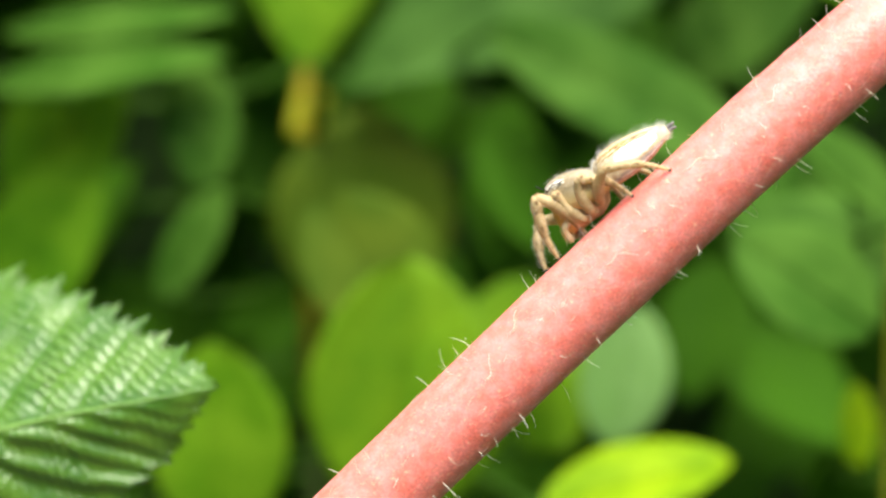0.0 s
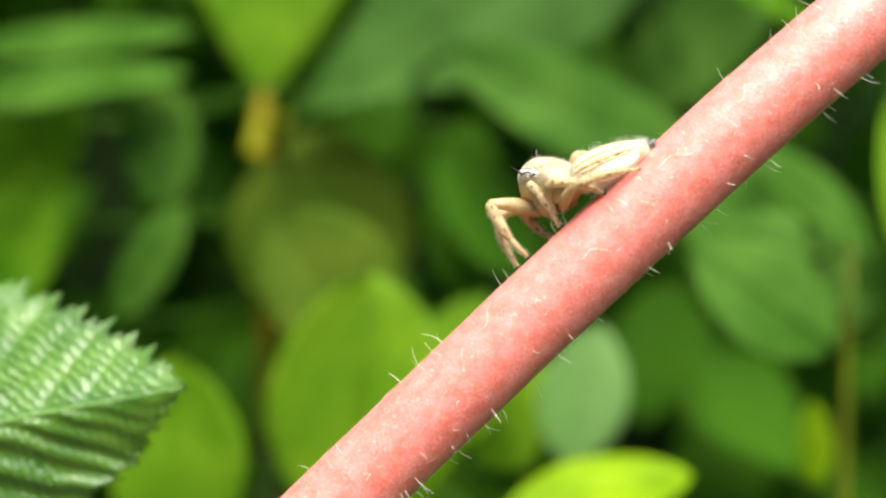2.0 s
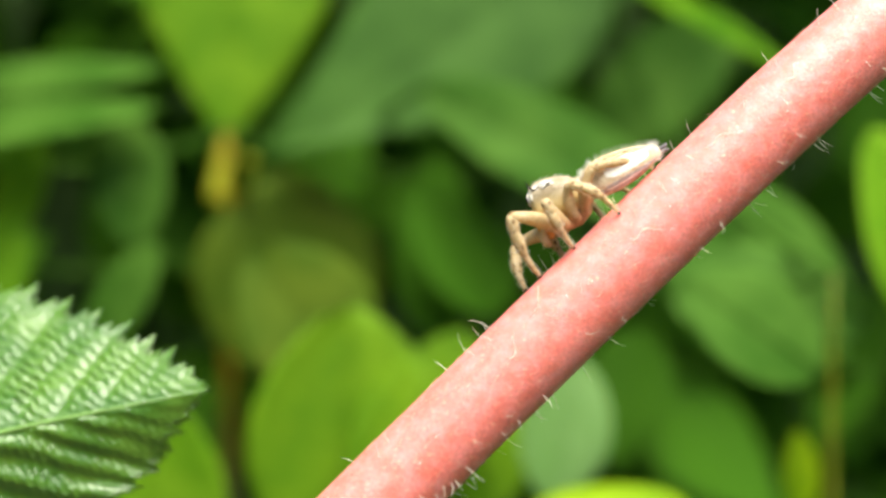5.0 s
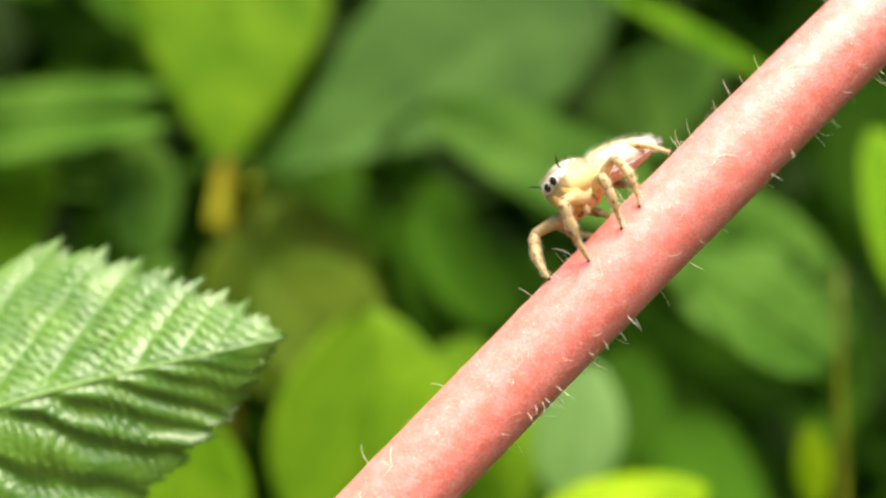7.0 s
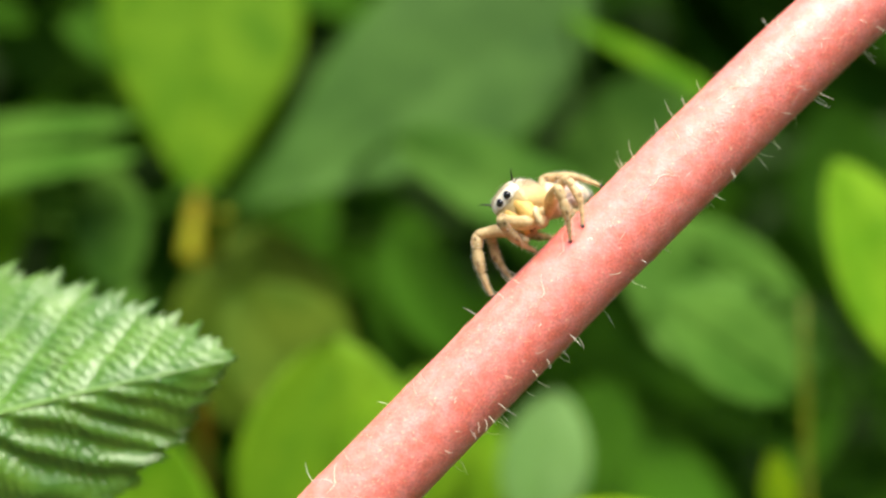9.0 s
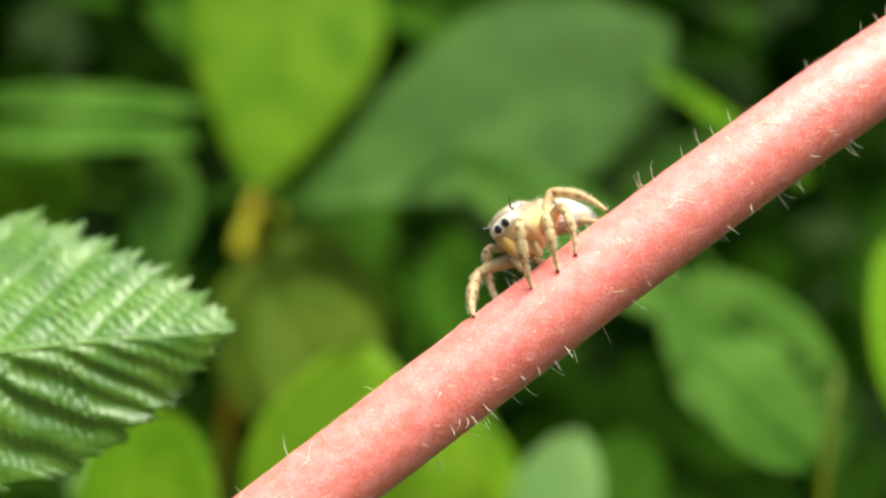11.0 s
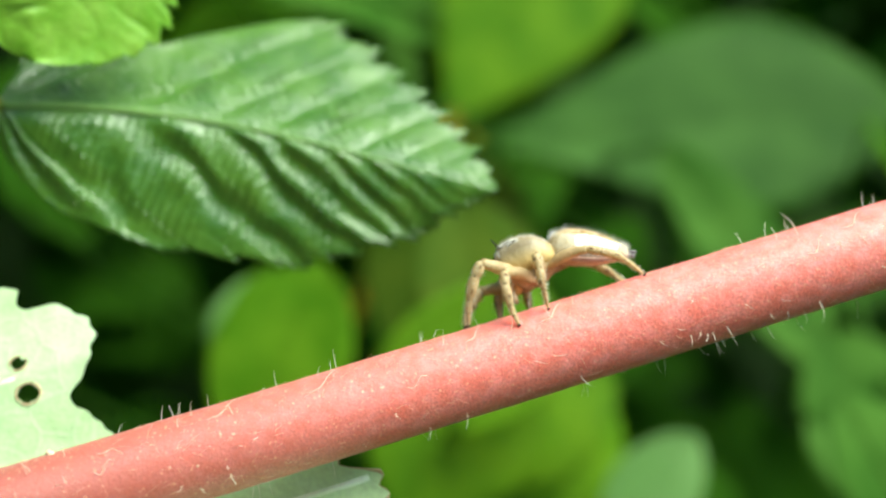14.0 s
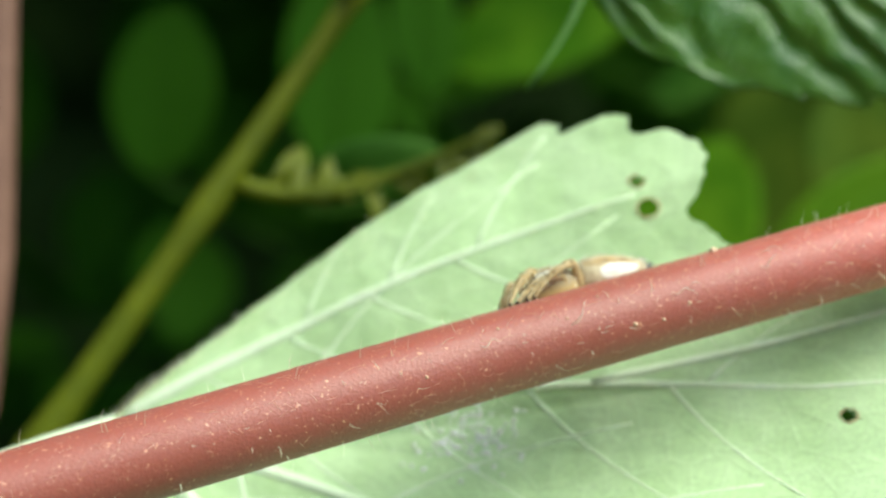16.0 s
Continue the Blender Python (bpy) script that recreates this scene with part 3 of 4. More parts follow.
for i in range(26):
    b = bezier((-54.4, 30, -38), (-48, 29, -38), (-39.9, 29, -26), 12)[2 + i % 10]
    m, length = placed(b, b + Vector((rnd.uniform(-1, 3), rnd.uniform(-1, 1), rnd.uniform(-1.5, 3))) * rnd.uniform(0.7, 1.6), (rnd.uniform(-1, 1), -1, 0.4))
    v, f = blade(length, length * 0.5, 8, 4, 0.4, 0.8, 0.5, 0.3, seed=i)
    mesh_ob("withered_bract", v, f, TWIG_GREEN, green).matrix_local = m

m, length = placed((-50.5, 31, -37.5), (-43, 32, -28.5), (0.3, -1, 0.2))
v, f = blade(length, 0.0055, 12, 6, 0.45, 0.7, 0.2, 0.1, wave=0.08, seed=77)
mesh_ob("withered_leaf", v, f, DULL_GREEN, green, "limp dull green leaf").matrix_local = m



def toothed_blade(length, veins=9, m=150, steps=26):
    """A pleated blade (mm in, metres out): side veins sunk in grooves, wrinkled between them, double teeth at their ends."""
    n = int(1.25 * veins * steps)

    def mid(q):
        return 1.9 * math.sin(math.pi * max(q, 0) ** 0.9) * (1 - 0.25 * q)

    top = []
    for i in range(n + 1):
        q = 1.25 * i / n - 0.25
        fan = max(-q, 0) / 0.25
        root = max(q, 0)
        c = veins * (q ** 1.7 if q > 0 else 0.8 * q) + 0.4 * noise.noise(Vector((q * 6, 4, 4)))
        near = abs(c - round(c))
        lobe = (c - 0.1) % 1.0
        for j in range(-m, m + 1):
            up = j >= 0
            av = abs(j) / m
            if up:
                wide, slant = 15.0 * (1 - root) ** 0.92 - 7.6 * math.exp(-(root / 0.13) ** 2) - 3.0 * fan ** 2, 0.86 - 0.75 * fan
            else:
                wide, slant = 5.2 * (1 - root ** 1.9) ** 1.2 - 0.6 * math.exp(-(root / 0.13) ** 2) - 3.0 * fan ** 2.5, 2.3 + 0.2 * root - 1.9 * fan
            wide = max(wide, 0.0)
            small = (c * (3 if up else 5) + 0.4 * noise.noise(Vector((c * 1.7, 3.0 * up, 2)))) % 1.0
            tooth = (1.0 if up else 0.5) * ((0.75 if up else 0.3) * lobe ** 1.5 + 0.50 * small ** 1.3 - 0.45) * av ** 9 * min(1.0, (1 - root) * 6 + 0.1)
            y = av * wide + tooth
            x = root * length + slant * y * (0.8 + 0.2 * av) + 0.45 * tooth
            ripple = math.sin((x * slant + y) / math.hypot(slant, 1) * 10.5 + 4.0 * noise.noise(Vector((x * 0.6, y * 0.6, round(c)))) + round(c * 2) * 1.3)
            room = min(1.0, wide / 4) * min(1.0, av * 6) * (0.35 + 0.65 * min(1.0, 4 * (1 - root)))
            shift = near + 0.06 * noise.noise(Vector((x * 0.9, y * 0.9, 8)))
            groove = math.exp(-(shift / (0.20 if up else 0.17)) ** 2) * (1 + 0.7 * noise.noise(Vector((c * 0.9, av * 2.5, 5))))
            ladder = 0.4 + 0.9 * math.exp(-((near - 0.24) / 0.12) ** 2)
            if up:
                z = -0.12 * groove * room * (1 - 0.5 * av ** 3)
            else:
                saw = (c + 0.26 * noise.noise(Vector((x * 0.5, y * 0.5, 2)))) % 1.0
                saw = saw / 0.34 if saw < 0.34 else (1 - saw) / 0.66
                z = (0.42 + 0.2 * min(1.0, root * 3)) * saw * saw * (3 - 2 * saw) * room * (1 - 0.6 * root) * (1 - 0.5 * av ** 3)
            z += (0.082 if up else 0.062) * ripple * ladder * room * (1 - 0.5 * groove) * (1 - av ** 6) * (1 + 1.2 * noise.noise(Vector((x * 0.5, y * 0.5, 7))))
            z += 0.12 * noise.noise(Vector((x * 0.4, y * 0.4, 3))) * room + 0.03 * noise.noise(Vector((x * 1.7, y * 1.7, 6))) * room
            z += (-0.10 * y if up else -1.0 * y) + 0.5 * av ** 4 * noise.noise(Vector((c * 0.6, 2.0 * up, 9)))
            z -= 0.16 * math.exp(-(y / 0.35) ** 2)
            top.append(Vector((x, mid(q) * (1 - 0.4 * av) + (y if up else -y), z + 0.0007 * x * x)) * 0.001)
    k = 2 * m + 1
    under = [p - Vector((0, 0, 0.00016)) for p in top]
    c, faces = len(top), []
    for i in range(n):
        for j in range(k - 1):
            q = i * k + j
            faces.append((q, q + k, q + k + 1, q + 1))
            faces.append((c + q, c + q + 1, c + q + k + 1, c + q + k))
        faces.append((i * k, c + i * k, c + i * k + k, i * k + k))
        faces.append((i * k + 2 * k - 1, c + i * k + 2 * k - 1, c + i * k + k - 1, i * k + k - 1))
    return top + under, faces, mid


toothed = tagged(new("toothed_leaf"), "green pleated leaf with a toothed edge on a thin stalk", "leaf")
m, length = placed((-39.9, 14.6, -16.1), (-12.3, 13.2, -7.8), (-0.1, -0.86, 0.5))
toothed.matrix_world = m
v, f, rib = toothed_blade(length * 1000)
mesh_ob("blade", v, f, SERRATED, toothed)
v, f = tube([(length * q, rib(q) * 0.001, 0.0000007 * (length * 1000 * q) ** 2 - 0.00022) for q in (i / 30 for i in range(30))], [0.00030 * (1 - 0.85 * i / 29) for i in range(30)], 8)
mesh_ob("midrib", v, f, LEAF_VEIN, toothed)
inv = m.inverted()
v, f = tube([inv @ (p * 0.001) for p in bezier((-39.6, 14.6, -16.0), (-45, 14, -19.9), (-54.2, 29, -22.5), 10)], [0.00045] * 11, 8)
mesh_ob("stalk", v, f, TWIG_GREEN, toothed)
v, f = tube([inv @ (p * 0.001) for p in bezier((-39.8, 14, -16.4), (-38.0, 14, -19.2), (-39.1, 14, -25.6), 8)], [0.00028, 0.0003, 0.0003, 0.00028, 0.00025, 0.0002, 0.00018, 0.00016, 0.0001], 6)
mesh_ob("stipule", v, f, GREY_GREEN, toothed)

for base, tip, wide, facing, stalk_end in (
        ((-41.6, 9.0, 2.0), (-38.2, 11.0, -13.4), 13.0, (0.2, -0.9, 0.45), (-42.0, 14.0, 9.0)),
        ((-49.6, 17.0, -6.0), (-45.2, 14.5, -19.2), 9.0, (0.1, -0.9, 0.4), (-53.0, 24.0, 2.0))):
    bright = tagged(new("toothed_leaf"), "bright yellow-green toothed leaf hanging beside the pleated one", "leaf")
    m, length = placed(base, tip, facing)
    bright.matrix_world = m
    v, f = blade(length, wide * 0.001, 160, 24, 0.62, 0.62, -0.1, 0.05, 12, 0.14, 7, 0.0005, 0.0002, 0.02, 8)
    mesh_ob("blade", v, f, BRIGHT_LEAF, bright)
    inv = m.inverted()
    mid = [(p + q) / 2 for p, q in zip(base, stalk_end)]
    v, f = tube([inv @ (p * 0.001) for p in bezier(base, (mid[0], mid[1], mid[2] + 1.5), stalk_end, 6)], [0.0004] * 7, 6)
    mesh_ob("stalk", v, f, TWIG_GREEN, bright)

brown = tagged(new("brown_plant_stem"), "thin reddish-brown plant stem, out of focus", "plant stem")
v, f = tube([Vector(p) * 0.001 for p in [(-50, 30, GROUND * 1000 - 5), (-55, 30, -150), (-62.5, 30, -60), (-66.8, 30, -50.2), (-75.5, 30, -34.2), (-95, 30, 5)]], [0.0016, 0.0015, 0.0013, 0.0012, 0.0011, 0.0009], 12)
mesh_ob("shaft", v, f, TWIG_BROWN, brown)

# ---- the pale leaf behind the stem, seen from below ----
pale = tagged(new("pale_leaf"), "pale green leaf underside, veined, holed, with torn brown edge", "leaf")
m, _ = placed((-51.1, 12.6, -55.3), (-11.5, 3.6, -25.0), (-0.28, -0.95, 0.1))
pale.matrix_world = m
RIM = [(-85, 14), (-60, 34), (-40, 44), (-20, 50), (-9.5, 52), (-7, 50.5), (-3, 48.5), (-0.5, 51.5), (1.5, 49), (5, 42.5), (6.6, 43), (7.0, 37.6), (9.8, 36.6), (11.6, 35.6), (12.6, 36.7), (15.6, 38.3), (17.2, 38.0), (19.8, 37.0), (20.6, 35.0), (22.8, 35.4), (24.3, 34.1), (25.0, 31.5), (26.8, 31.7), (27.9, 29.7), (28.1, 27.2), (29.0, 25.0), (30.2, 21.8), (30.9, 19.5), (31.4, 16.8), (32.4, 13), (33.0, 9.9), (34, 5.6), (40, 2)]
RIM_A, RIM_R = [a for a, _ in RIM], [r for _, r in RIM]


def rim(a):
    q = sum(np.interp(a + d, RIM_A, RIM_R) for d in (-0.3, -0.15, 0, 0.15, 0.3)) / 5
    scallop = 0.7 + 0.4 * noise.noise(Vector((a * 2.1, 3, 0))) if a > 23 else 0.7 + 0.25 * noise.noise(Vector((a * 0.9, 6, 0))) if a > 7 else 0.6 + 0.4 * noise.noise(Vector((a * 1.3, 0, 0)))
    return q * (0.965 + 0.05 * scallop)


BRANCH = ((-4.2, 28.5), (0.2, 50))
VEINS = [(-66, -74, 0.95), (-45, -55, 0.97), (-22, -30, 0.97), (0, -6, 0.98), (22, 13.5, 0.9)]


def vein_at(v, r):
    """The vein's angle r mm from the leaf's base."""
    return v[0] + (v[1] - v[0]) * min(r / 40, 1)


def pale_z(a, r):
    """Height of the sheet (mm): sunk between the veins, bowed along its length."""
    near = min(abs(a - vein_at(v, r)) for v in VEINS) * math.pi / 180 * r
    x, y = r * math.cos(radians(a)), r * math.sin(radians(a))
    return -0.5 * min(near, 4) / 4 + 0.5 * noise.noise(Vector((x, y, 0)) * 0.12) + 0.06 * noise.noise(Vector((x, y, 5)) * 0.8) + 0.42 * max(-y - 3, 0)


def notch(a, r):
    """Blunt teeth along the long upper margin, as a turn in degrees."""
    if a < 14:
        return 0.0
    saw = (r * 0.25 + 0.35 * noise.noise(Vector((r * 0.2, 0, 0)))) % 1.0
    saw = saw / 0.78 if saw < 0.78 else (1 - saw) / 0.22
    return (1.5 * saw ** 0.8 - 0.9) * ((a - 14) / 24) ** 4 * 1.2 * 12 / max(r, 8)


NA, NR = 520, 170
grid = []
for i in range(NA + 1):
    a = -85 + 125 * i / NA
    q = rim(a)
    for j in range(NR + 1):
        r = q * (0.02 + 0.98 * j / NR)
        aa = a + notch(a, r)
        grid.append((r * math.cos(radians(aa)), r * math.sin(radians(aa)), pale_z(a, r)))
DOTS = (21.1, -4.1)


def ball_at(k):
    """A small low dome of k mm."""
    vs = [(0, 0, k * 0.0008)] + [(k * 0.001 * math.cos(q), k * 0.001 * math.sin(q), 0) for q in (i * math.pi / 3 for i in range(6))]
    return vs, [(0, 1 + i, 1 + (i + 1) % 6) for i in range(6)]


HOLES = [(33.0, 7.7, 0.62), (32.6, 9.4, 0.45), (41.7, -6.2, 0.45)]
skip = lambda p: any((math.hypot((p[0] - hx) / hr, (p[1] - hy) / hr * 1.2) + 0.2 * noise.noise(Vector(p) * 2)) < 1 for hx, hy, hr in HOLES)
cnt = len(grid)
pf = []
for i in range(NA):
    for j in range(NR):
        q = i * (NR + 1) + j
        if not skip([(grid[q][k] + grid[q + NR + 2][k]) / 2 for k in range(3)]):
            pf.append((q, q + NR + 1, q + NR + 2, q + 1))
mesh_ob("blade", [Vector(p) * 0.001 for p in grid], pf, PALE, pale)
for vein in VEINS:
    a, reach = vein[0], vein[2]
    q = rim(vein[1]) * reach
    pts = []
    for i in range(25):
        r = q * (0.02 + 0.98 * i / 24)
        aa = vein_at(vein, r)
        pts.append(Vector((r * math.cos(radians(aa)), r * math.sin(radians(aa)), pale_z(aa, r))) * 0.001)
    thick = [0.00055 * (1 - 0.78 * i / 24) for i in range(25)]
    v, f = tube([p - Vector((0, 0, 0.66 * w)) for p, w in zip(pts, thick)], thick, 14)
    mesh_ob("vein", v, f, PALE_VEIN, pale)
    for k in range(4, 20, 4):
        for sgn in (-1, 1):
            reach2 = q * 0.001 * 0.36 * (1 - k / 34) * (1 + 0.3 * math.sin(k * 3 + a + sgn))
            base = pts[k + (sgn > 0)]
            d = (pts[k + 1] - pts[k]).normalized()
            side = Vector((-d.y, d.x, 0)) * sgn
            branch = []
            for i in range(9):
                p = base + (d * 0.55 + side * 0.75) * reach2 * i / 8 + d * reach2 * 0.35 * (i / 8) ** 2
                aa, r = math.degrees(math.atan2(p.y, p.x)), math.hypot(p.x, p.y) * 1000
                if r > rim(aa) * 0.97:
                    break
                branch.append(Vector((p.x, p.y, (pale_z(aa, r) + 0.01) * 0.001)))
            if len(branch) > 3:
                thick = [0.00014 * (1 - 0.7 * i / len(branch)) for i in range(len(branch))]
                v, f = tube([p - Vector((0, 0, 0.72 * w)) for p, w in zip(branch, thick)], thick, 10)
                mesh_ob("side_vein", v, f, PALE_VEIN, pale)
(a0, r0), (a1, r1) = BRANCH
pts = []
for i in range(13):
    aa, r = a0 + (a1 - a0) * (i / 12) ** 0.8, r0 + (r1 - r0) * i / 12
    pts.append(Vector((r * math.cos(radians(aa)), r * math.sin(radians(aa)), pale_z(aa, r) + 0.02)) * 0.001)
thick = [0.00038 * (1 - 0.5 * i / 12) for i in range(13)]
v, f = tube([p - Vector((0, 0, 0.66 * w)) for p, w in zip(pts, thick)], thick, 12)
mesh_ob("vein", v, f, PALE_VEIN, pale)
# brown torn rim and the white dots
torn = []
for i in range(46):
    a = -10.5 + 12 * i / 45
    r = rim(a)
    torn.append(Vector((r * math.cos(radians(a)), r * math.sin(radians(a)), pale_z(a, r))) * 0.001)
v, f = tube(torn, [max(0.00002, 0.00003 + 0.00020 * noise.noise(Vector((i * 0.45, 4, 0)))) for i in range(46)], 6)
mesh_ob("torn_rim", v, f, BROWN_EDGE, pale, "dry brown torn rim")
dots = []
rnd = random.Random(17)
for i in range(130):
    x, y = rnd.gauss(DOTS[0], 1.6), rnd.gauss(DOTS[1], 1.0)
    a, r, k = math.degrees(math.atan2(y, x)), math.hypot(x, y), rnd.uniform(0.05, 0.19)
    dots.append(([Vector(p) + Vector((x, y, pale_z(a, r) + 0.02)) * 0.001 for p in ball_at(k)[0]], ball_at(k)[1]))
v, f = joined(dots)
tagged(mesh_ob("white_dots", v, f, DOT_WHITE, pale, "tiny white dots"), kind="stuff")
for hx, hy, hr in HOLES:
    ring = []
    for i in range(19):
        q = i / 18 * 2 * math.pi
        x, y = hx + hr * 1.05 * math.cos(q), hy + hr * 0.9 * math.sin(q)
        ring.append(Vector((x, y, pale_z(math.degrees(math.atan2(y, x)), math.hypot(x, y)) + 0.02)) * 0.001)
    v, f = tube(ring, [hr * 0.001 * (0.08 + 0.12 * noise.noise(Vector((i * 0.8, hx, 0)))) for i in range(19)], 6)
    mesh_ob("hole_rim", v, f, BROWN_EDGE, pale, "dry tan rim of a hole")
rnd = random.Random(23)
pieces = []
for i in range(900):
    if i < 420:
        vein = rnd.choice(VEINS)
        r = rim(vein[1]) * rnd.uniform(0.1, 0.95)
        a = vein_at(vein, r)
    else:
        a = rnd.uniform(25, 37.5)
        r = rim(a) * rnd.uniform(0.1, 1)
    aa = a + notch(a, r) if i >= 420 else a
    p = Vector((r * math.cos(radians(aa)), r * math.sin(radians(aa)), pale_z(a, r)))
    d = Vector((rnd.uniform(-0.6, 0.6), rnd.uniform(0.2, 1) if i >= 420 else rnd.uniform(-1, 1), rnd.uniform(0.2, 1))).normalized() * rnd.uniform(0.3, 0.8)
    pieces.append(tube([q * 0.001 for q in bezier(p, p + d * 0.5, p + d + Vector((0.1, 0, 0)), 3)], [0.000014, 0.000012, 0.000008, 0.000002], 4))
v, f = joined(pieces)
tagged(mesh_ob("leaf_hairs", v, f, HAIR, pale, "short white hairs on the veins and margin", False), kind="stuff")
inv = m.inverted()
c, t, n, b = stem_frame(-58)
v, f = tube([inv @ (p * 0.001) for p in bezier((-50.8, 12.4, -55.0), (-56, 10, -60), c, 10)], [0.0006] * 11, 8)
mesh_ob("stalk", v, f, PALE_VEIN, pale)

# ---- the spider ----
MM = 0.00108
spider = tagged(new("jumping_spider"), "small straw-yellow jumping spider with a white face and big black eyes", "spider")


def section(sections, x):
    """Half width, top, low and middle of a lofted body where it crosses x."""
    flip = -1 if sections[0][0] > sections[-1][0] else 1
    return [float(np.interp(flip * x, [flip * q[0] for q in sections], [q[k] for q in sections])) for k in (1, 2, 3, 4)]


def on_body(sections, x, a, lift=0.0, box=0.85):
    """A place on a lofted body (mm): a is the angle from the top, positive to its left."""
    w, top, low, mid = section(sections, x)
    s, c = math.sin(a), math.cos(a)
    return Vector((x, (w + lift) * math.copysign(abs(s) ** box, s), mid + ((top if c > 0 else low) + lift) * math.copysign(abs(c) ** box, c)))


def loft(sections, sides=28, box=0.85, fine=1):
    """A closed body through rings: x, half width, top height, bottom depth, middle height."""
    xs = [sections[i][0] + (sections[i + 1][0] - sections[i][0]) * j / fine for i in range(len(sections) - 1) for j in range(fine)] + [sections[-1][0]]
    verts = [on_body(sections, x, 2 * math.pi * k / sides, 0, box) * MM for x in xs for k in range(sides)]
    faces = []
    n = len(xs)
    for i in range(n - 1):
        for k in range(sides):
            a, b = i * sides + k, i * sides + (k + 1) % sides
            faces.append((a, a + sides, b + sides, b))
    faces.append(list(range(sides)))
    faces.append([(n - 1) * sides + k for k in range(sides)][::-1])
    return verts, faces


def ball(centre, radii, seg=16, rings=10):
    verts, faces = [], []
    for i in range(rings + 1):
        p = math.pi * i / rings
        for k in range(seg):
            a = 2 * math.pi * k / seg
            verts.append(((centre[0] + radii[0] * math.cos(p)) * MM, (centre[1] + radii[1] * math.sin(p) * math.cos(a)) * MM, (centre[2] + radii[2] * math.sin(p) * math.sin(a)) * MM))
    for i in range(rings):
        for k in range(seg):
            a, b = i * seg + k, i * seg + (k + 1) % seg
            faces.append((a, b, b + seg, a + seg))
    return verts, faces


def fuzz(spots, length, radius, seed):
    """Fine hairs from (place, way) pairs in mm."""
    r = random.Random(seed)
    out = []
    for p, d in spots:
        p, d = Vector(p), Vector(d).normalized()
        k = length * r.uniform(0.5, 1.2)
        bend = Vector((r.uniform(-1, 0.2), r.uniform(-0.4, 0.4), r.uniform(-0.2, 0.3))) * k * 0.4
        out.append(tube([q * MM for q in bezier(p, p + d * k * 0.5, p + d * k + bend, 3)], [radius * MM * w for w in (1, 0.8, 0.55, 0.15)], 3))
    return joined(out)


def patch(sections, parent, name, x0, x1, a0, a1, material, label, lift=0.012, taper=0.5, ragged=0.15, box=0.85, drift=0.0):
    """A coloured band of scales lying on a lofted body; drift turns its far end."""
    vs, fs, n = [], [], 22
    for i in range(n + 1):
        x = x0 + (x1 - x0) * i / n
        mid = (a0 + a1) / 2 + drift * i / n
        half = (a1 - a0) / 2 * math.sin(math.pi * (i + 0.8) / (n + 1.6)) ** taper
        for j in range(9):
            e = abs(j - 4) / 4
            rag = ragged * half * e * noise.noise(Vector((x * 6, j * 3.0, a0 * 5)))
            vs.append(on_body(sections, x, mid + half * (j - 4) / 4 + rag * 2, lift * (1 - 1.4 * e ** 4), box) * MM)
    for i in range(n):
        for j in range(8):
            q = i * 9 + j
            fs.append((q, q + 1, q + 10, q + 9))
    return mesh_ob(name, vs, fs, material, parent, label)


# carapace: high and boxy in front, sloping to the waist behind
BOXY = 0.72
HEAD = [(-1.42, 0.22, 0.14, 0.20, -0.20), (-1.28, 0.55, 0.34, 0.40, -0.16), (-0.95, 0.92, 0.66, 0.62, -0.08), (-0.5, 1.10, 0.90, 0.78, 0.0), (0.0, 1.13, 1.00, 0.84, 0.02), (0.45, 1.06, 1.02, 0.84, 0.03), (0.85, 0.97, 0.97, 0.80, 0.04), (1.12, 0.89, 0.86, 0.74, 0.04), (1.25, 0.78, 0.72, 0.64, 0.05), (1.32, 0.58, 0.52, 0.48, 0.06)]
v, f = loft(HEAD, 36, BOXY, 3)
head = mesh_ob("cephalothorax", v, f, CARAPACE, spider, "tan translucent carapace")
v, f = loft([(1.08, 0.84, 0.46, 0.20, 0.29), (1.18, 0.85, 0.46, 0.24, 0.29), (1.27, 0.77, 0.40, 0.26, 0.30), (1.33, 0.62, 0.32, 0.24, 0.31), (1.37, 0.42, 0.20, 0.16, 0.33)], 28, 0.8, 2)
mesh_ob("face_mask", v, f, FACE_WHITE, head, "white-scaled face")
for y, z, x, r in ((0.255, 0.34, 1.27, 0.225), (-0.255, 0.34, 1.27, 0.225), (0.70, 0.42, 1.08, 0.135), (-0.70, 0.42, 1.08, 0.135), (0.84, 0.70, 0.30, 0.12), (-0.84, 0.70, 0.30, 0.12), (0.86, 0.60, 0.68, 0.05), (-0.86, 0.60, 0.68, 0.05)):
    v, f = ball((x, y, z), (r, r, r), 20, 14)
    eye = mesh_ob("eye", v, f, BLACK, head, "glossy black eye")
    if r > 0.2:
        ring = [Vector((x + 0.10, y + 0.225 * math.cos(q), z + 0.225 * math.sin(q))) * MM for q in (i * math.pi / 12 for i in range(25))]
        v, f = tube(ring, [0.030 * MM] * 25, 6)
        mesh_ob("eye_rim", v, f, FACE_WHITE, head, "white rim of scales round the eye")
patch(HEAD, head, "eye_field", 1.05, 0.0, -0.55, 0.55, EYE_FIELD, "grey-brown crown between the eyes", 0.010, 0.25, 0.3, BOXY)
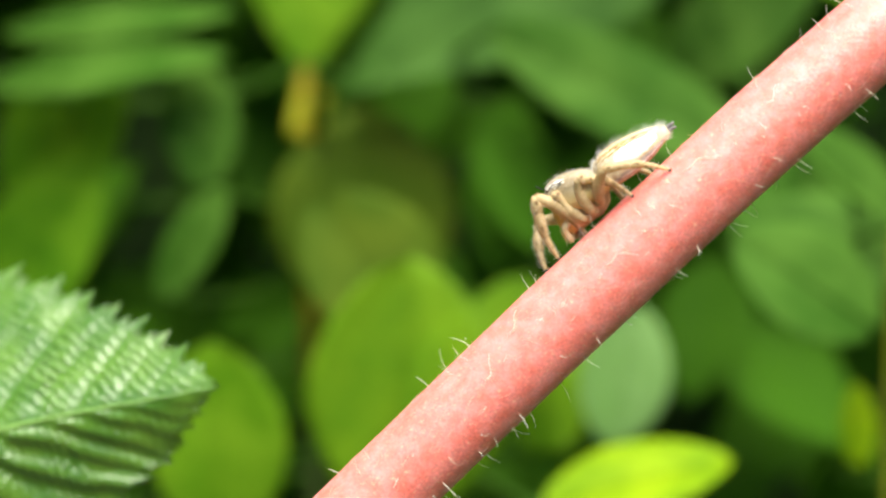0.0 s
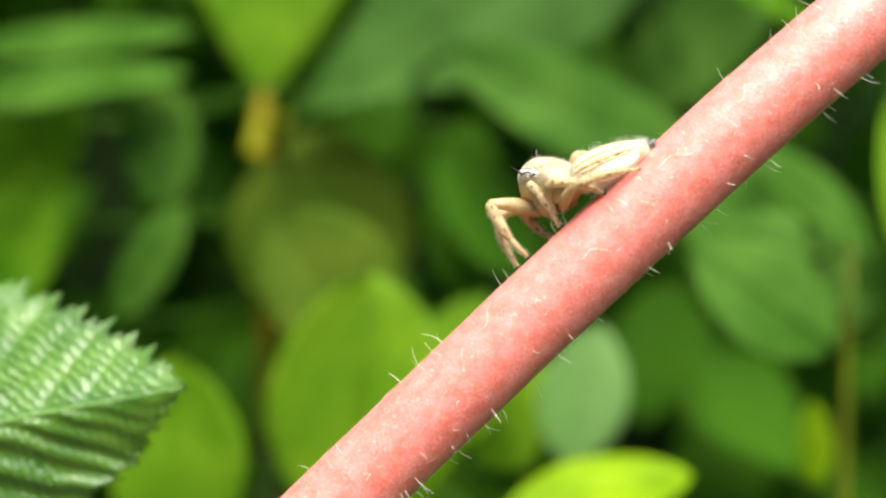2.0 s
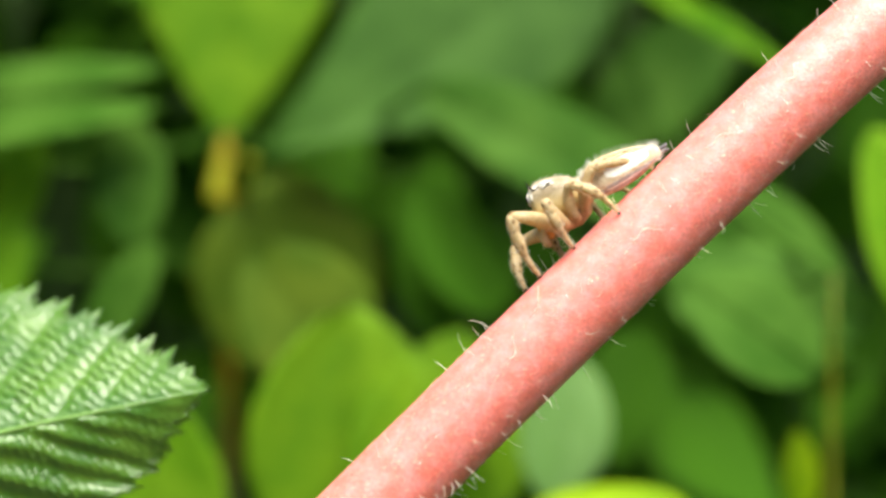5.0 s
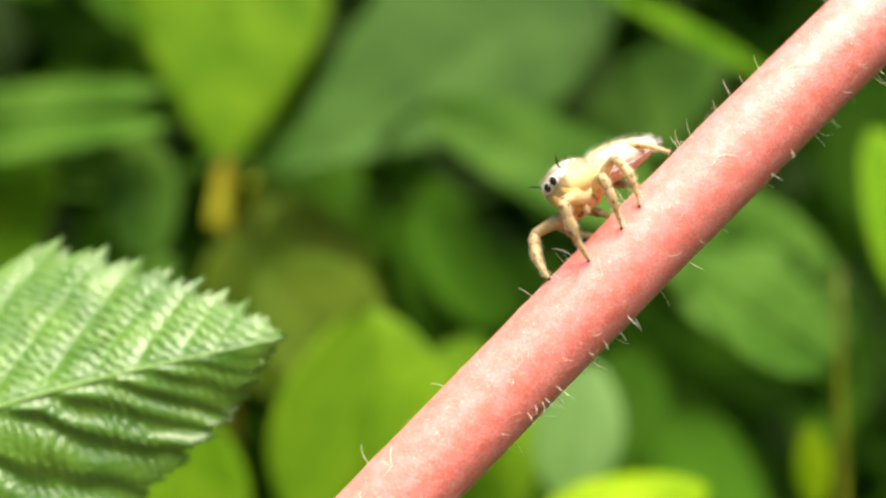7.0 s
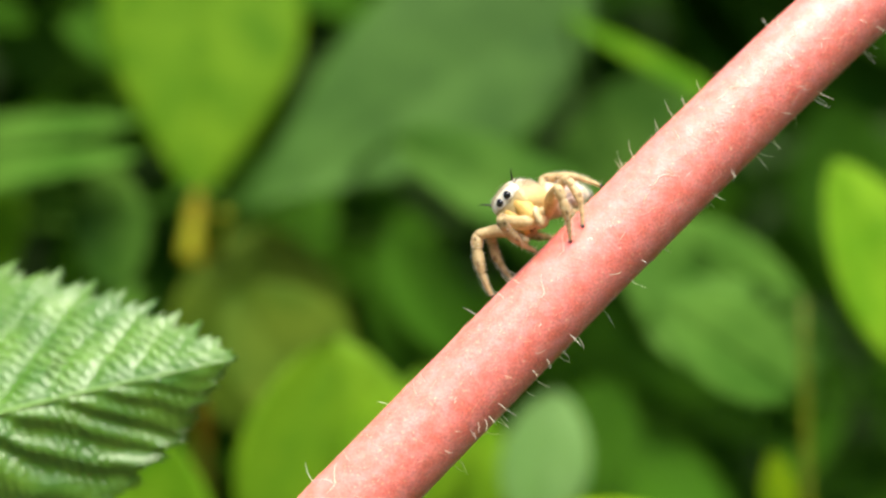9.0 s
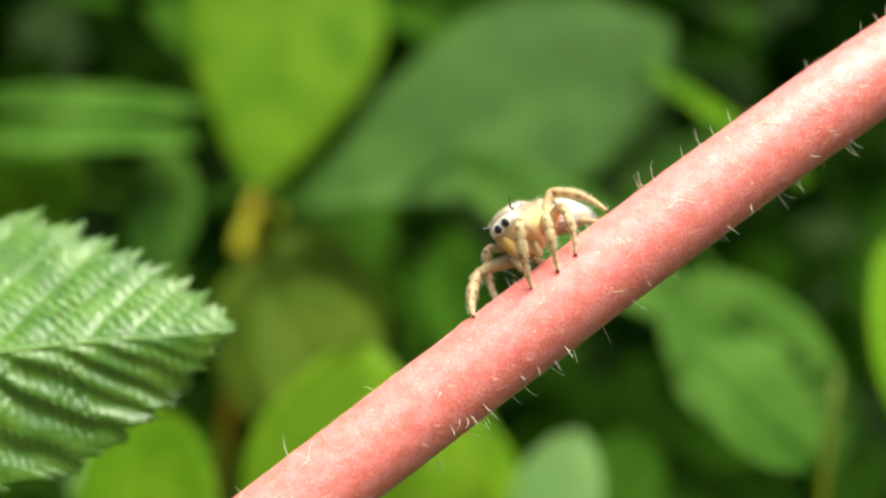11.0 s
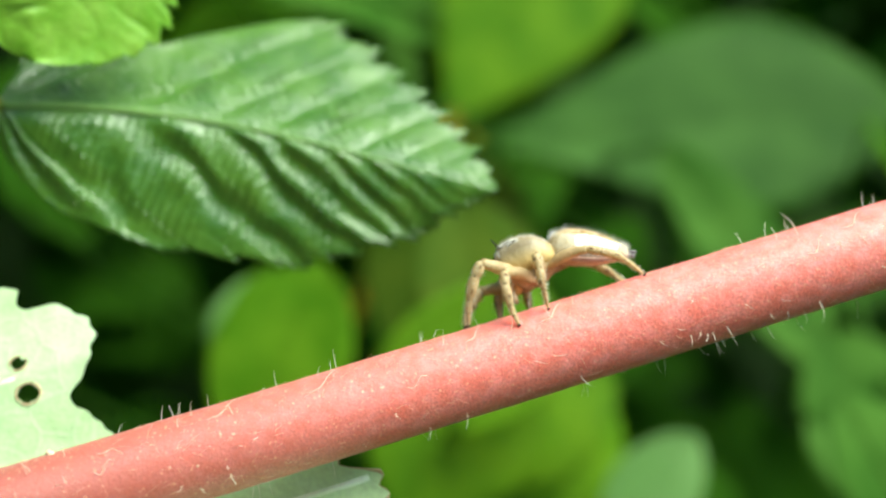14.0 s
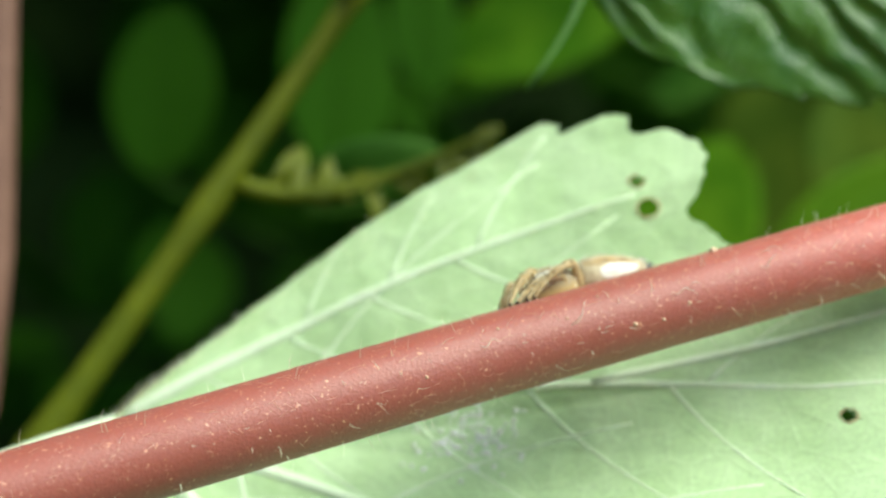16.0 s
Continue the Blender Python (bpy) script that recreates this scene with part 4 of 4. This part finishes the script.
for sg in (1, -1):
    patch(HEAD, head, "white_stripe", 1.18, 0.12, sg * 0.52, sg * 1.12, FACE_WHITE, "white scales beside the crown", 0.020, 0.5, 0.8, BOXY, 0.05 * sg)
    for x0, x1, a0, a1, dr in ((1.12, 0.66, 0.92, 1.05, -0.14), (0.74, 0.38, 0.74, 0.86, 0.10), (0.46, 0.12, 0.94, 1.06, -0.16), (1.10, 0.50, 0.60, 0.68, 0.0)):
        patch(HEAD, head, "eye_stripe", x0, x1, sg * a0, sg * a1, BLACK_SCALES, "black wavy line beside the eyes", 0.034, 0.4, 0.3, BOXY, dr * sg)
    v, f = tube([Vector(p) * MM for p in ((1.02, sg * 0.70, 0.60), (1.16, sg * 0.88, 0.82), (1.25, sg * 1.06, 1.00), (1.30, sg * 1.22, 1.12))], [0.055 * MM, 0.045 * MM, 0.03 * MM, 0.008 * MM], 5)
    mesh_ob("bristle", v, f, BLACK, head, "stiff black tuft over the eye")
    # jaw: a fat upright lobe under the face
    v, f = tube([Vector((px, sg * py, pz)) * MM for px, py, pz in ((0.80, 0.32, -0.05), (0.94, 0.33, -0.25), (0.99, 0.33, -0.55), (0.99, 0.32, -0.90), (0.95, 0.29, -1.20), (0.90, 0.24, -1.42), (0.86, 0.20, -1.50))], [q * MM for q in (0.30, 0.42, 0.42, 0.40, 0.33, 0.22, 0.08)], 18)
    mesh_ob("chelicera", v, f, ORANGE, head, "orange-yellow jaw")
    v, f = tube([Vector((0.98, sg * 0.26, -1.38)) * MM, Vector((0.94, sg * 0.12, -1.52)) * MM, Vector((0.90, sg * 0.02, -1.58)) * MM], [0.07 * MM, 0.05 * MM, 0.015 * MM], 8)
    mesh_ob("fang", v, f, DARK_MARK, head, "dark brown fang")
    v, f = tube([Vector((px, py * sg, pz)) * MM for px, py, pz in ((0.55, 0.50, -0.95), (0.85, 0.66, -0.95), (1.08, 0.70, -1.08), (1.18, 0.66, -1.30), (1.18, 0.60, -1.54), (1.12, 0.54, -1.74), (1.08, 0.52, -1.84))], [q * MM for q in (0.12, 0.17, 0.16, 0.15, 0.17, 0.15, 0.06)], 12)
    hair_spots = []
    r = random.Random(41 + sg)
    for i in range(130):
        a, z = r.uniform(0, 6.28), r.uniform(-1.8, -1.0)
        hair_spots.append(((1.16 + 0.14 * math.cos(a), sg * 0.60 + 0.14 * math.sin(a), z), (math.cos(a), math.sin(a), -0.6)))
    v, f = joined([(v, f), fuzz(hair_spots, 0.22, 0.005, 8)])
    mesh_ob("pedipalp", v, f, PALP, spider, "short cream hairy feeler")
v, f = tube([Vector((x, 0, z)) * MM for x, z in ((0.75, -0.70), (0.5, -0.86), (0.0, -0.92), (-0.5, -0.88), (-0.95, -0.70), (-1.2, -0.45))], [q * MM for q in (0.25, 0.45, 0.52, 0.48, 0.34, 0.14)], 16)
mesh_ob("sternum", v, f, LEG, spider, "straw-coloured underside")
rnd = random.Random(21)
spots, dark = [], []
for i in range(380):
    x, a = rnd.uniform(-1.1, 1.2), rnd.uniform(-1.5, 1.5)
    (dark if i % 5 == 0 else spots).append((on_body(HEAD, x, a, -0.01, BOXY), (0.35, math.sin(a), math.cos(a))))
v, f = fuzz(spots, 0.18, 0.0032, 2)
tagged(mesh_ob("fuzz", v, f, WHITE_HAIR, head, "fine white hairs", False), kind="stuff")
v, f = fuzz(dark, 0.34, 0.004, 3)
tagged(mesh_ob("dark_hairs", v, f, DARK_MARK, head, "sparse dark bristles", False), kind="stuff")

# abdomen: blunt in front, long taper to the spinnerets
TUM = [(0.10, 0.20, 0.18, 0.20, 0.0), (0.0, 0.48, 0.46, 0.42, 0.02), (-0.25, 0.76, 0.72, 0.62, 0.04), (-0.7, 0.94, 0.88, 0.76, 0.05), (-1.3, 0.99, 0.90, 0.80, 0.05), (-2.0, 0.93, 0.82, 0.74, 0.04), (-2.6, 0.79, 0.68, 0.62, 0.03), (-3.1, 0.58, 0.50, 0.46, 0.02), (-3.45, 0.38, 0.34, 0.30, 0.0), (-3.65, 0.24, 0.22, 0.20, -0.02)]
abdomen = tagged(new("abdomen"), "cream abdomen with white flanks and tan stripes")
abdomen.parent = spider
v, f = loft(TUM, 40, 0.85, 3)
mesh_ob("abdomen_skin", v, f, ABDOMEN, abdomen)
for sg in (1, -1):
    patch(TUM, abdomen, "white_flank", -1.0, -3.1, sg * 0.98, sg * 1.96, ABDOMEN_WHITE, "white side band", 0.014, 0.45, 0.25)
    patch(TUM, abdomen, "flank_line", -0.5, -2.9, sg * 0.90, sg * 1.00, TAN, "thin tan line over the white side", 0.018, 0.3, 0.9, drift=0.06 * sg)
    patch(TUM, abdomen, "tan_stripe", -0.15, -3.2, sg * 0.56, sg * 0.80, TAN, "tan side stripe", 0.016, 0.3, 0.8, drift=0.10 * sg)
    for x, k in ((-1.25, 0.26), (-2.15, 0.34), (-2.75, 0.2)):
        patch(TUM, abdomen, "dark_spot", x, x - k, sg * 0.72, sg * 0.88, DARK_MARK, "small dark spot", 0.022, 0.6, 0.4)
    patch(TUM, abdomen, "grey_belly", -0.5, -3.3, sg * 2.00, sg * 2.75, BELLY_GREY, "grey underside band", 0.012, 0.4, 0.3)
    patch(TUM, abdomen, "tan_back", -0.2, -2.6, sg * 0.26, sg * 0.40, TAN, "faint tan line along the back", 0.014, 0.4, 0.9)
    patch(TUM, abdomen, "grey_line", -0.8, -3.2, sg * 2.30, sg * 2.42, ABDOMEN_WHITE, "pale line on the underside", 0.018, 0.4, 0.4)
for y, z, k in ((0.10, 0.05, 1.0), (-0.10, 0.05, 1.0), (0.10, -0.10, 0.9), (-0.10, -0.10, 0.9)):
    v, f = tube([Vector((-3.55, y * 0.9, z * 0.8)) * MM, Vector((-3.75, y, z)) * MM, Vector((-3.75 - 0.22 * k, y * 1.3, z * 1.3)) * MM, Vector((-3.75 - 0.32 * k, y * 1.4, z * 1.5)) * MM], [0.10 * MM, 0.10 * MM, 0.075 * MM, 0.03 * MM], 8)
    mesh_ob("spinneret", v, f, SPINNERET, abdomen, "dark grey spinneret")
spots, tuft = [], []
for i in range(600):
    x, a = rnd.uniform(-3.55, 0), rnd.uniform(-2.4, 2.4)
    spots.append((on_body(TUM, x, a, -0.01), (-0.2, math.sin(a), math.cos(a))))
for i in range(160):
    x, a = rnd.uniform(-3.6, -3.25), rnd.uniform(-3.1, 3.1)
    tuft.append((on_body(TUM, x, a, -0.01), (-0.9, 0.6 * math.sin(a), 0.6 * math.cos(a))))
    if i % 2:
        x, a = rnd.uniform(-0.35, 0.0), rnd.uniform(-1.2, 1.2)
        tuft.append((on_body(TUM, x, a, -0.01), (0.8, math.sin(a), math.cos(a))))
v, f = joined([fuzz(spots, 0.30, 0.0038, 4), fuzz(tuft, 0.28, 0.006, 5)])
tagged(mesh_ob("fuzz", v, f, WHITE_HAIR, abdomen, "fine white hairs", False), kind="stuff")

# legs: hip on the body, thigh and shin lengths (mm)
HIPS = {1: (0.40, 0.48, -1.36), 2: (0.05, 0.70, -1.26), 3: (-0.40, 0.70, -1.12), 4: (-0.85, 0.58, -0.90)}
LONG = {1: (2.45, 2.95), 2: (1.85, 2.5), 3: (1.7, 2.5), 4: (1.95, 2.95)}
FAT = {1: 0.31, 2: 0.27, 3: 0.25, 4: 0.25}


def leg_meshes(k, side):
    """A thigh with its coxa, and a shin of patella, tibia, metatarsus and tarsus with a dark claw."""
    up, low = LONG[k]
    thick = FAT[k]
    hip = Vector((HIPS[k][0], HIPS[k][1] * side, HIPS[k][2]))
    v, f = tube([q * MM for q in bezier((hip.x * 0.7, 0.25 * side, -0.62), (hip.x * 0.9, hip.y * 0.8, hip.z + 0.10), hip + Vector((0, 0.05 * side, 0.02)), 6)], [thick * q * MM for q in (0.8, 1.0, 1.1, 1.1, 1.05, 0.95, 0.7)], 12)
    mesh_ob("coxa", v, f, LEG, spider)

    def belt(rows, sides, wanted, material_of):
        """Which faces of a tube of rings take a marking."""
        return [material_of(i, j) if wanted(i) else 0 for i in range(rows - 1) for j in range(sides)] + [0, 0]

    steps = (0, 0.08, 0.2, 0.35, 0.5, 0.65, 0.78, 0.88, 0.95, 1.0, 1.03)
    pts = [Vector((up * s, 0, 0.20 * math.sin(math.pi * s))) * MM for s in steps]
    v, f = tube(pts, [thick * w * MM for w in (0.55, 0.8, 1.0, 1.1, 1.08, 0.98, 0.86, 0.78, 0.82, 0.75, 0.45)], 14)
    leg = mesh_ob("leg", v, f, [LEG, LEG_MARK], spider, "straw-coloured hairy leg")
    r = random.Random(k * 7 + side)
    leg.data.polygons.foreach_set("material_index", belt(len(steps), 14, lambda i: i in (8, 9), lambda i, j: 1 if j % 7 < 2 else 0))

    def mid(s):
        return Vector((low * s, 0, (0.20 if k < 3 else 0.30) * max(math.sin(math.pi * min(s * 1.05, 1)), 0) ** 0.9))
    steps = (-0.03, 0.03, 0.09, 0.16, 0.20, 0.23, 0.27, 0.34, 0.42, 0.50, 0.55, 0.58, 0.62, 0.70, 0.78, 0.81, 0.84, 0.90, 0.95, 0.98)
    wide = (0.50, 0.80, 0.88, 0.86, 0.76, 0.72, 0.80, 0.86, 0.84, 0.74, 0.62, 0.52, 0.50, 0.46, 0.42, 0.38, 0.36, 0.33, 0.29, 0.22)
    v, f = tube([mid(s) * MM for s in steps], [thick * w * MM for w in wide], 14)
    marks = belt(len(steps), 14, lambda i: i in (1, 4, 8, 11, 14), lambda i, j: 1 if (j * 5 + i * 3 + k) % 7 < 3 else 0)
    v2, f2 = ball((low * 0.985, 0, mid(0.985).z - 0.01), (0.085, 0.085, 0.085), 10, 6)
    spots = []
    for i in range(300):
        s, a = r.uniform(0.02, 0.96), r.uniform(0, 6.28)
        d = Vector((0, math.cos(a), math.sin(a)))
        spots.append((mid(s) + d * thick * 0.95 * float(np.interp(s, steps, wide)), d + Vector((0.7, 0, 0))))
    v3, f3 = fuzz(spots, 0.20, 0.0045, k)
    vv, ff = joined([(v, f), (v2, f2), (v3, f3)])
    shin = mesh_ob("shin", vv, ff, [LEG, LEG_MARK, BLACK, HAIR], leg)
    shin.data.polygons.foreach_set("material_index", marks + [2] * len(f2) + [3] * len(f3))
    return leg, shin


LEGS = {(k, side): leg_meshes(k, side) for k in (1, 2, 3, 4) for side in (1, -1)}

# where the spider is: time, then millimetres or directions
CENTRE = [ (0, 6.46, 0.86, 2.69), (1, 6.47, 0.86, 2.66), (1.4, 6.44, 0.87, 2.71), (2, 6.5, 0.87, 3.02), (3.7, 6.5, 0.87, 2.95), (5.8, 3.59, 1.06, 0.47), (6.5, 1.97, 1.19, -0.82), (7, 1.51, 1.11, -1.1), (8, 1.34, 1.11, -0.9), (9, 1.74, 1.03, -1.17), (11.5, 0.87, 1.16, -2.2), (12, -1.52, 1.09, -3.89), (12.5, -2.99, 1.24, -5.57), (13, -4.85, 1.35, -7.65), (13.5, -7.66, 1.73, -10.63), (14, -10.03, 2.21, -12.09), (14.5, -14.24, 3.68, -18.86), (15, -26.13, 3.35, -31.05), (15.5, -29.42, 2.31, -33.62), (16, -32.35, 1.81, -36.65) ]
FACING = [ (0, -0.84, 0.33, -0.43), (1, -0.85, 0.3, -0.44), (1.4, -0.81, 0.52, 0.1), (2, -0.8, 0.53, 0.12), (3.7, -0.78, 0.57, 0.14), (5.8, -0.86, -0.12, -0.5), (6.5, -0.86, -0.25, -0.45), (7, -0.75, -0.58, -0.32), (8, -0.66, -0.72, -0.18), (9, -0.63, -0.77, -0.12), (11.5, -0.51, -0.73, -0.46), (12, -0.64, -0.48, -0.6), (12.5, -0.72, -0.25, -0.65), (13, -0.78, -0.15, -0.6), (13.5, -0.8, -0.12, -0.58), (14, -0.69, 0.19, -0.7), (14.5, -0.72, 0, -0.7), (15, -0.72, -0.1, -0.69), (15.5, -0.71, -0.14, -0.69), (16, -0.7, -0.18, -0.69) ]
TAIL = [ (0, 0.81, -0.13, 0.61), (1, 0.8, -0.18, 0.61), (1.4, 0.87, -0.18, 0.5), (2, 0.89, -0.14, 0.46), (3.7, 0.88, -0.23, 0.46), (5.8, 0.88, -0.11, 0.46), (6.5, 0.92, -0.17, 0.34), (7, 0.89, 0.11, 0.44), (8, 0.9, 0.34, 0.28), (9, 0.79, 0.58, 0.21), (11.5, 0.8, 0.53, 0.27), (12, 0.94, -0.07, 0.33), (12.5, 0.91, -0.05, 0.41), (13, 0.85, -0.1, 0.51), (13.5, 0.86, -0.19, 0.48), (14, 0.95, 0.0, 0.42), (14.5, 0.74, -0, 0.67), (15, 0.77, 0.12, 0.64), (15.5, 0.77, 0.16, 0.64), (16, 0.76, 0.21, 0.63) ]
FEET = {
    (1, 1): [(0, 7, -1), (2, 6.9, -1), (3.7, 6.8, 24), (5.8, 4.1, 0), (6.5, 2.8, 42), (7, 2.8, 51), (8, 3.4, 34), (9, 3.8, 4), (11.5, 2.4, 65), (12, -0.5, 66), (12.5, -2.7, 26), (13, -4.7, 46), (13.5, -7.2, 45), (14, -9.6, 4), (14.5, -14.54, -10), (15, -26.3, -12), (15.5, -29.59, -10), (16, -32.52, -10)],
    (1, -1): [(0, 6.4, -9), (2, 6.4, -7), (3.7, 6.3, -9), (5.8, 3.4, -8), (6.5, 2.5, -9), (7, 1.5, 17), (8, 1.8, -7), (9, 1.6, -6), (11.5, 0.3, 35), (12, -1.8, 17), (12.5, -2.7, -2), (13, -5.6, 0), (13.5, -7.6, -2), (14, -9.7, -4), (14.5, -14.79, -85), (15, -26.55, -85), (15.5, -29.84, -85), (16, -32.77, -85)],
    (2, 1): [(0, 8.4, -1), (2, 8.4, -1), (3.7, 8.5, -2), (5.8, 5.4, 35), (6.5, 4.5, 51), (7, 4.4, 52), (8, 4.4, 52), (9, 4.7, 53), (11.5, 3.5, 59), (12, 1.1, 53), (12.5, 0, 65), (13, -3.7, 59), (13.5, -6.2, 61), (14, -8, 51), (14.5, -14.14, -10), (15, -26.02, -12), (15.5, -29.32, -10), (16, -32.24, -10)],
    (2, -1): [(0, 8.15, -45), (2, 8.15, -45), (3.7, 8.25, -45), (5.8, 5.15, -45), (6.5, 4.25, -45), (7, 4.15, -45), (8, 2.7, -25), (9, 2.6, -25), (11.5, 1.5, -25), (12, -0.3, -25), (12.5, -0.25, -45), (13, -3.95, -45), (13.5, -6.45, -45), (14, -8.25, -45), (14.5, -14.39, -85), (15, -26.27, -85), (15.5, -29.57, -85), (16, -32.49, -85)],
    (3, 1): [(0, 10.3, 27), (2, 10.3, 27), (3.7, 10.3, 26), (5.8, 7.3, 43), (6.5, 5.5, 49), (7, 5.4, 48), (8, 5.5, 50), (9, 5.4, 50), (11.5, 4.4, 55), (12, 4.1, 30), (12.5, 0.6, 51), (13, 0.1, 47), (13.5, -3.5, 57), (14, -6.8, 37), (14.5, -13.59, -10), (15, -25.64, -12), (15.5, -28.93, -10), (16, -31.86, -10)],
    (3, -1): [(0, 10.05, -45), (2, 10.05, -45), (3.7, 10.05, -45), (5.8, 7.05, -45), (6.5, 5.25, -45), (7, 5.15, -45), (8, 5.25, -45), (9, 5.15, -45), (11.5, 4.15, -45), (12, 3.85, -45), (12.5, 0.35, -45), (13, -0.15, -45), (13.5, -3.75, -45), (14, -7.05, -45), (14.5, -13.84, -85), (15, -25.89, -85), (15.5, -29.18, -85), (16, -32.11, -85)],
    (4, 1): [(0, 11.8, 40), (2, 11.7, 39), (3.7, 11.7, 38), (5.8, 9.8, -8), (6.5, 8.9, -4), (7, 7.9, -4), (8, 7.9, -4), (9, 7.2, 0), (11.5, 6.6, 6), (12, 4.6, 51), (12.5, 4.2, 6), (13, 0.5, 51), (13.5, -1.1, 49), (14, -3.1, 23), (14.5, -13.19, -10), (15, -25.36, -12), (15.5, -28.65, -10), (16, -31.58, -10)],
    (4, -1): [(0, 11.55, -45), (2, 11.45, -45), (3.7, 11.45, -45), (5.8, 8.6, -38), (6.5, 7.2, -38), (7, 6.6, -38), (8, 6.9, -38), (9, 6.4, -38), (11.5, 6.8, -38), (12, 4.35, -45), (12.5, 4.4, -12), (13, 0.25, -45), (13.5, -1.35, -45), (14, -3.35, -45), (14.5, -13.44, -85), (15, -25.61, -85), (15.5, -28.9, -85), (16, -31.83, -85)],
}


def blend(rows, t):
    ts = [r[0] for r in rows]
    return [float(np.interp(t, ts, [r[i] for r in rows])) for i in range(1, len(rows[0]))]


def body_pose(t):
    c, fwd = Vector(blend(CENTRE, t)), Vector(blend(FACING, t)).normalized()
    near = min((x * 0.25 for x in range(-180, 100)), key=lambda x: (axis(x) - c).length)
    a, tan, nrm, b = stem_frame(near)
    up = (c - axis(near)).normalized().lerp(nrm, 0.4 + 0.55 * min(max((t - 14) / 0.5, 0), 1))
    up = (up - fwd * up.dot(fwd)).normalized()
    m = Matrix((fwd, up.cross(fwd), up)).transposed().to_4x4()
    m.translation = c * 0.001
    return m


def motions():
    times = [i * 0.2 for i in range(81)]
    poses = [(t, body_pose(t)) for t in times]
    walk(spider, poses)
    tails, leg_rows = [], {key: ([], []) for key in LEGS}
    for t, m in poses:
        inv = m.inverted()
        back = -(inv.to_3x3() @ Vector(blend(TAIL, t)).normalized())
        up = Vector((0, 0, 1))
        up = (up - back * up.dot(back)).normalized()
        r = Matrix((back, up.cross(back), up)).transposed().to_4x4()
        r.translation = Vector((-1.12, 0, 0.08)) * MM
        tails.append((t, r))
        for (k, side), (one, two) in leg_rows.items():
            hip = Vector((HIPS[k][0], HIPS[k][1] * side, HIPS[k][2]))
            x, turn = blend(FEET[k, side], t)
            foot = inv @ on_stem(x, turn, 0.05) / MM
            a, b = LONG[k]
            d = foot - hip
            dist = min(max(d.length, abs(a - b) + 0.2), a + b - 0.02)
            d.normalize()
            pole = Vector(((0.7, 0.3, -0.1, -0.3)[k - 1], side * (0.4, 0.6, 0.75, 0.7)[k - 1], (0.5, 0.8, 0.8, 0.85)[k - 1]))
            if k in (2, 3):
                out = float(np.interp(t, (4, 6, 11.5, 12.5), (0.3, 0.7, 0.7, 0.4)))
                pole = Vector((pole.x, side * out, 1.15 - 0.5 * out))
            if k == 1 and side < 0:
                pole = Vector(np.interp(t, (4, 6, 11.5, 12), q) for q in ((0.7, 0.4, 0.4, 0.7), (-0.4, -1.0, -1.0, -0.5), (0.45, 0.35, 0.35, 0.45)))
            if (k, side) == (4, 1):
                over = float(np.interp(t, (4.5, 5.8, 12.6, 13.4), (0, 1, 1, 0)))
                pole = Vector((-0.3 - 0.3 * over, 0.7 - 0.6 * over, 0.85 + 0.6 * over))
            behind = min(max((t - 14) / 0.5, 0), 1)
            pole = Vector((pole.x, pole.y * (1 - 0.6 * behind), pole.z + 0.8 * behind))
            pole = (pole - d * pole.dot(d)).normalized()
            cosv = (a * a + dist * dist - b * b) / (2 * a * dist)
            knee = hip + d * a * cosv + pole * a * math.sqrt(max(1 - cosv * cosv, 0))
            end = hip + d * dist
            mats = []
            for p, q in ((hip, knee), (knee, end)):
                xx = (q - p).normalized()
                yy = pole.cross(d).normalized()
                zz = xx.cross(yy).normalized()
                if zz.dot(pole) < 0 and p is hip:
                    yy = -yy
                    zz = -zz
                r = Matrix((xx, zz.cross(xx), zz)).transposed().to_4x4()
                r.translation = p * MM
                mats.append(r)
            one.append((t, mats[0]))
            two.append((t, mats[0].inverted() @ mats[1]))
    walk(abdomen, tails)
    for key, (leg, shin) in LEGS.items():
        walk(leg, leg_rows[key][0])
        walk(shin, leg_rows[key][1])


motions()
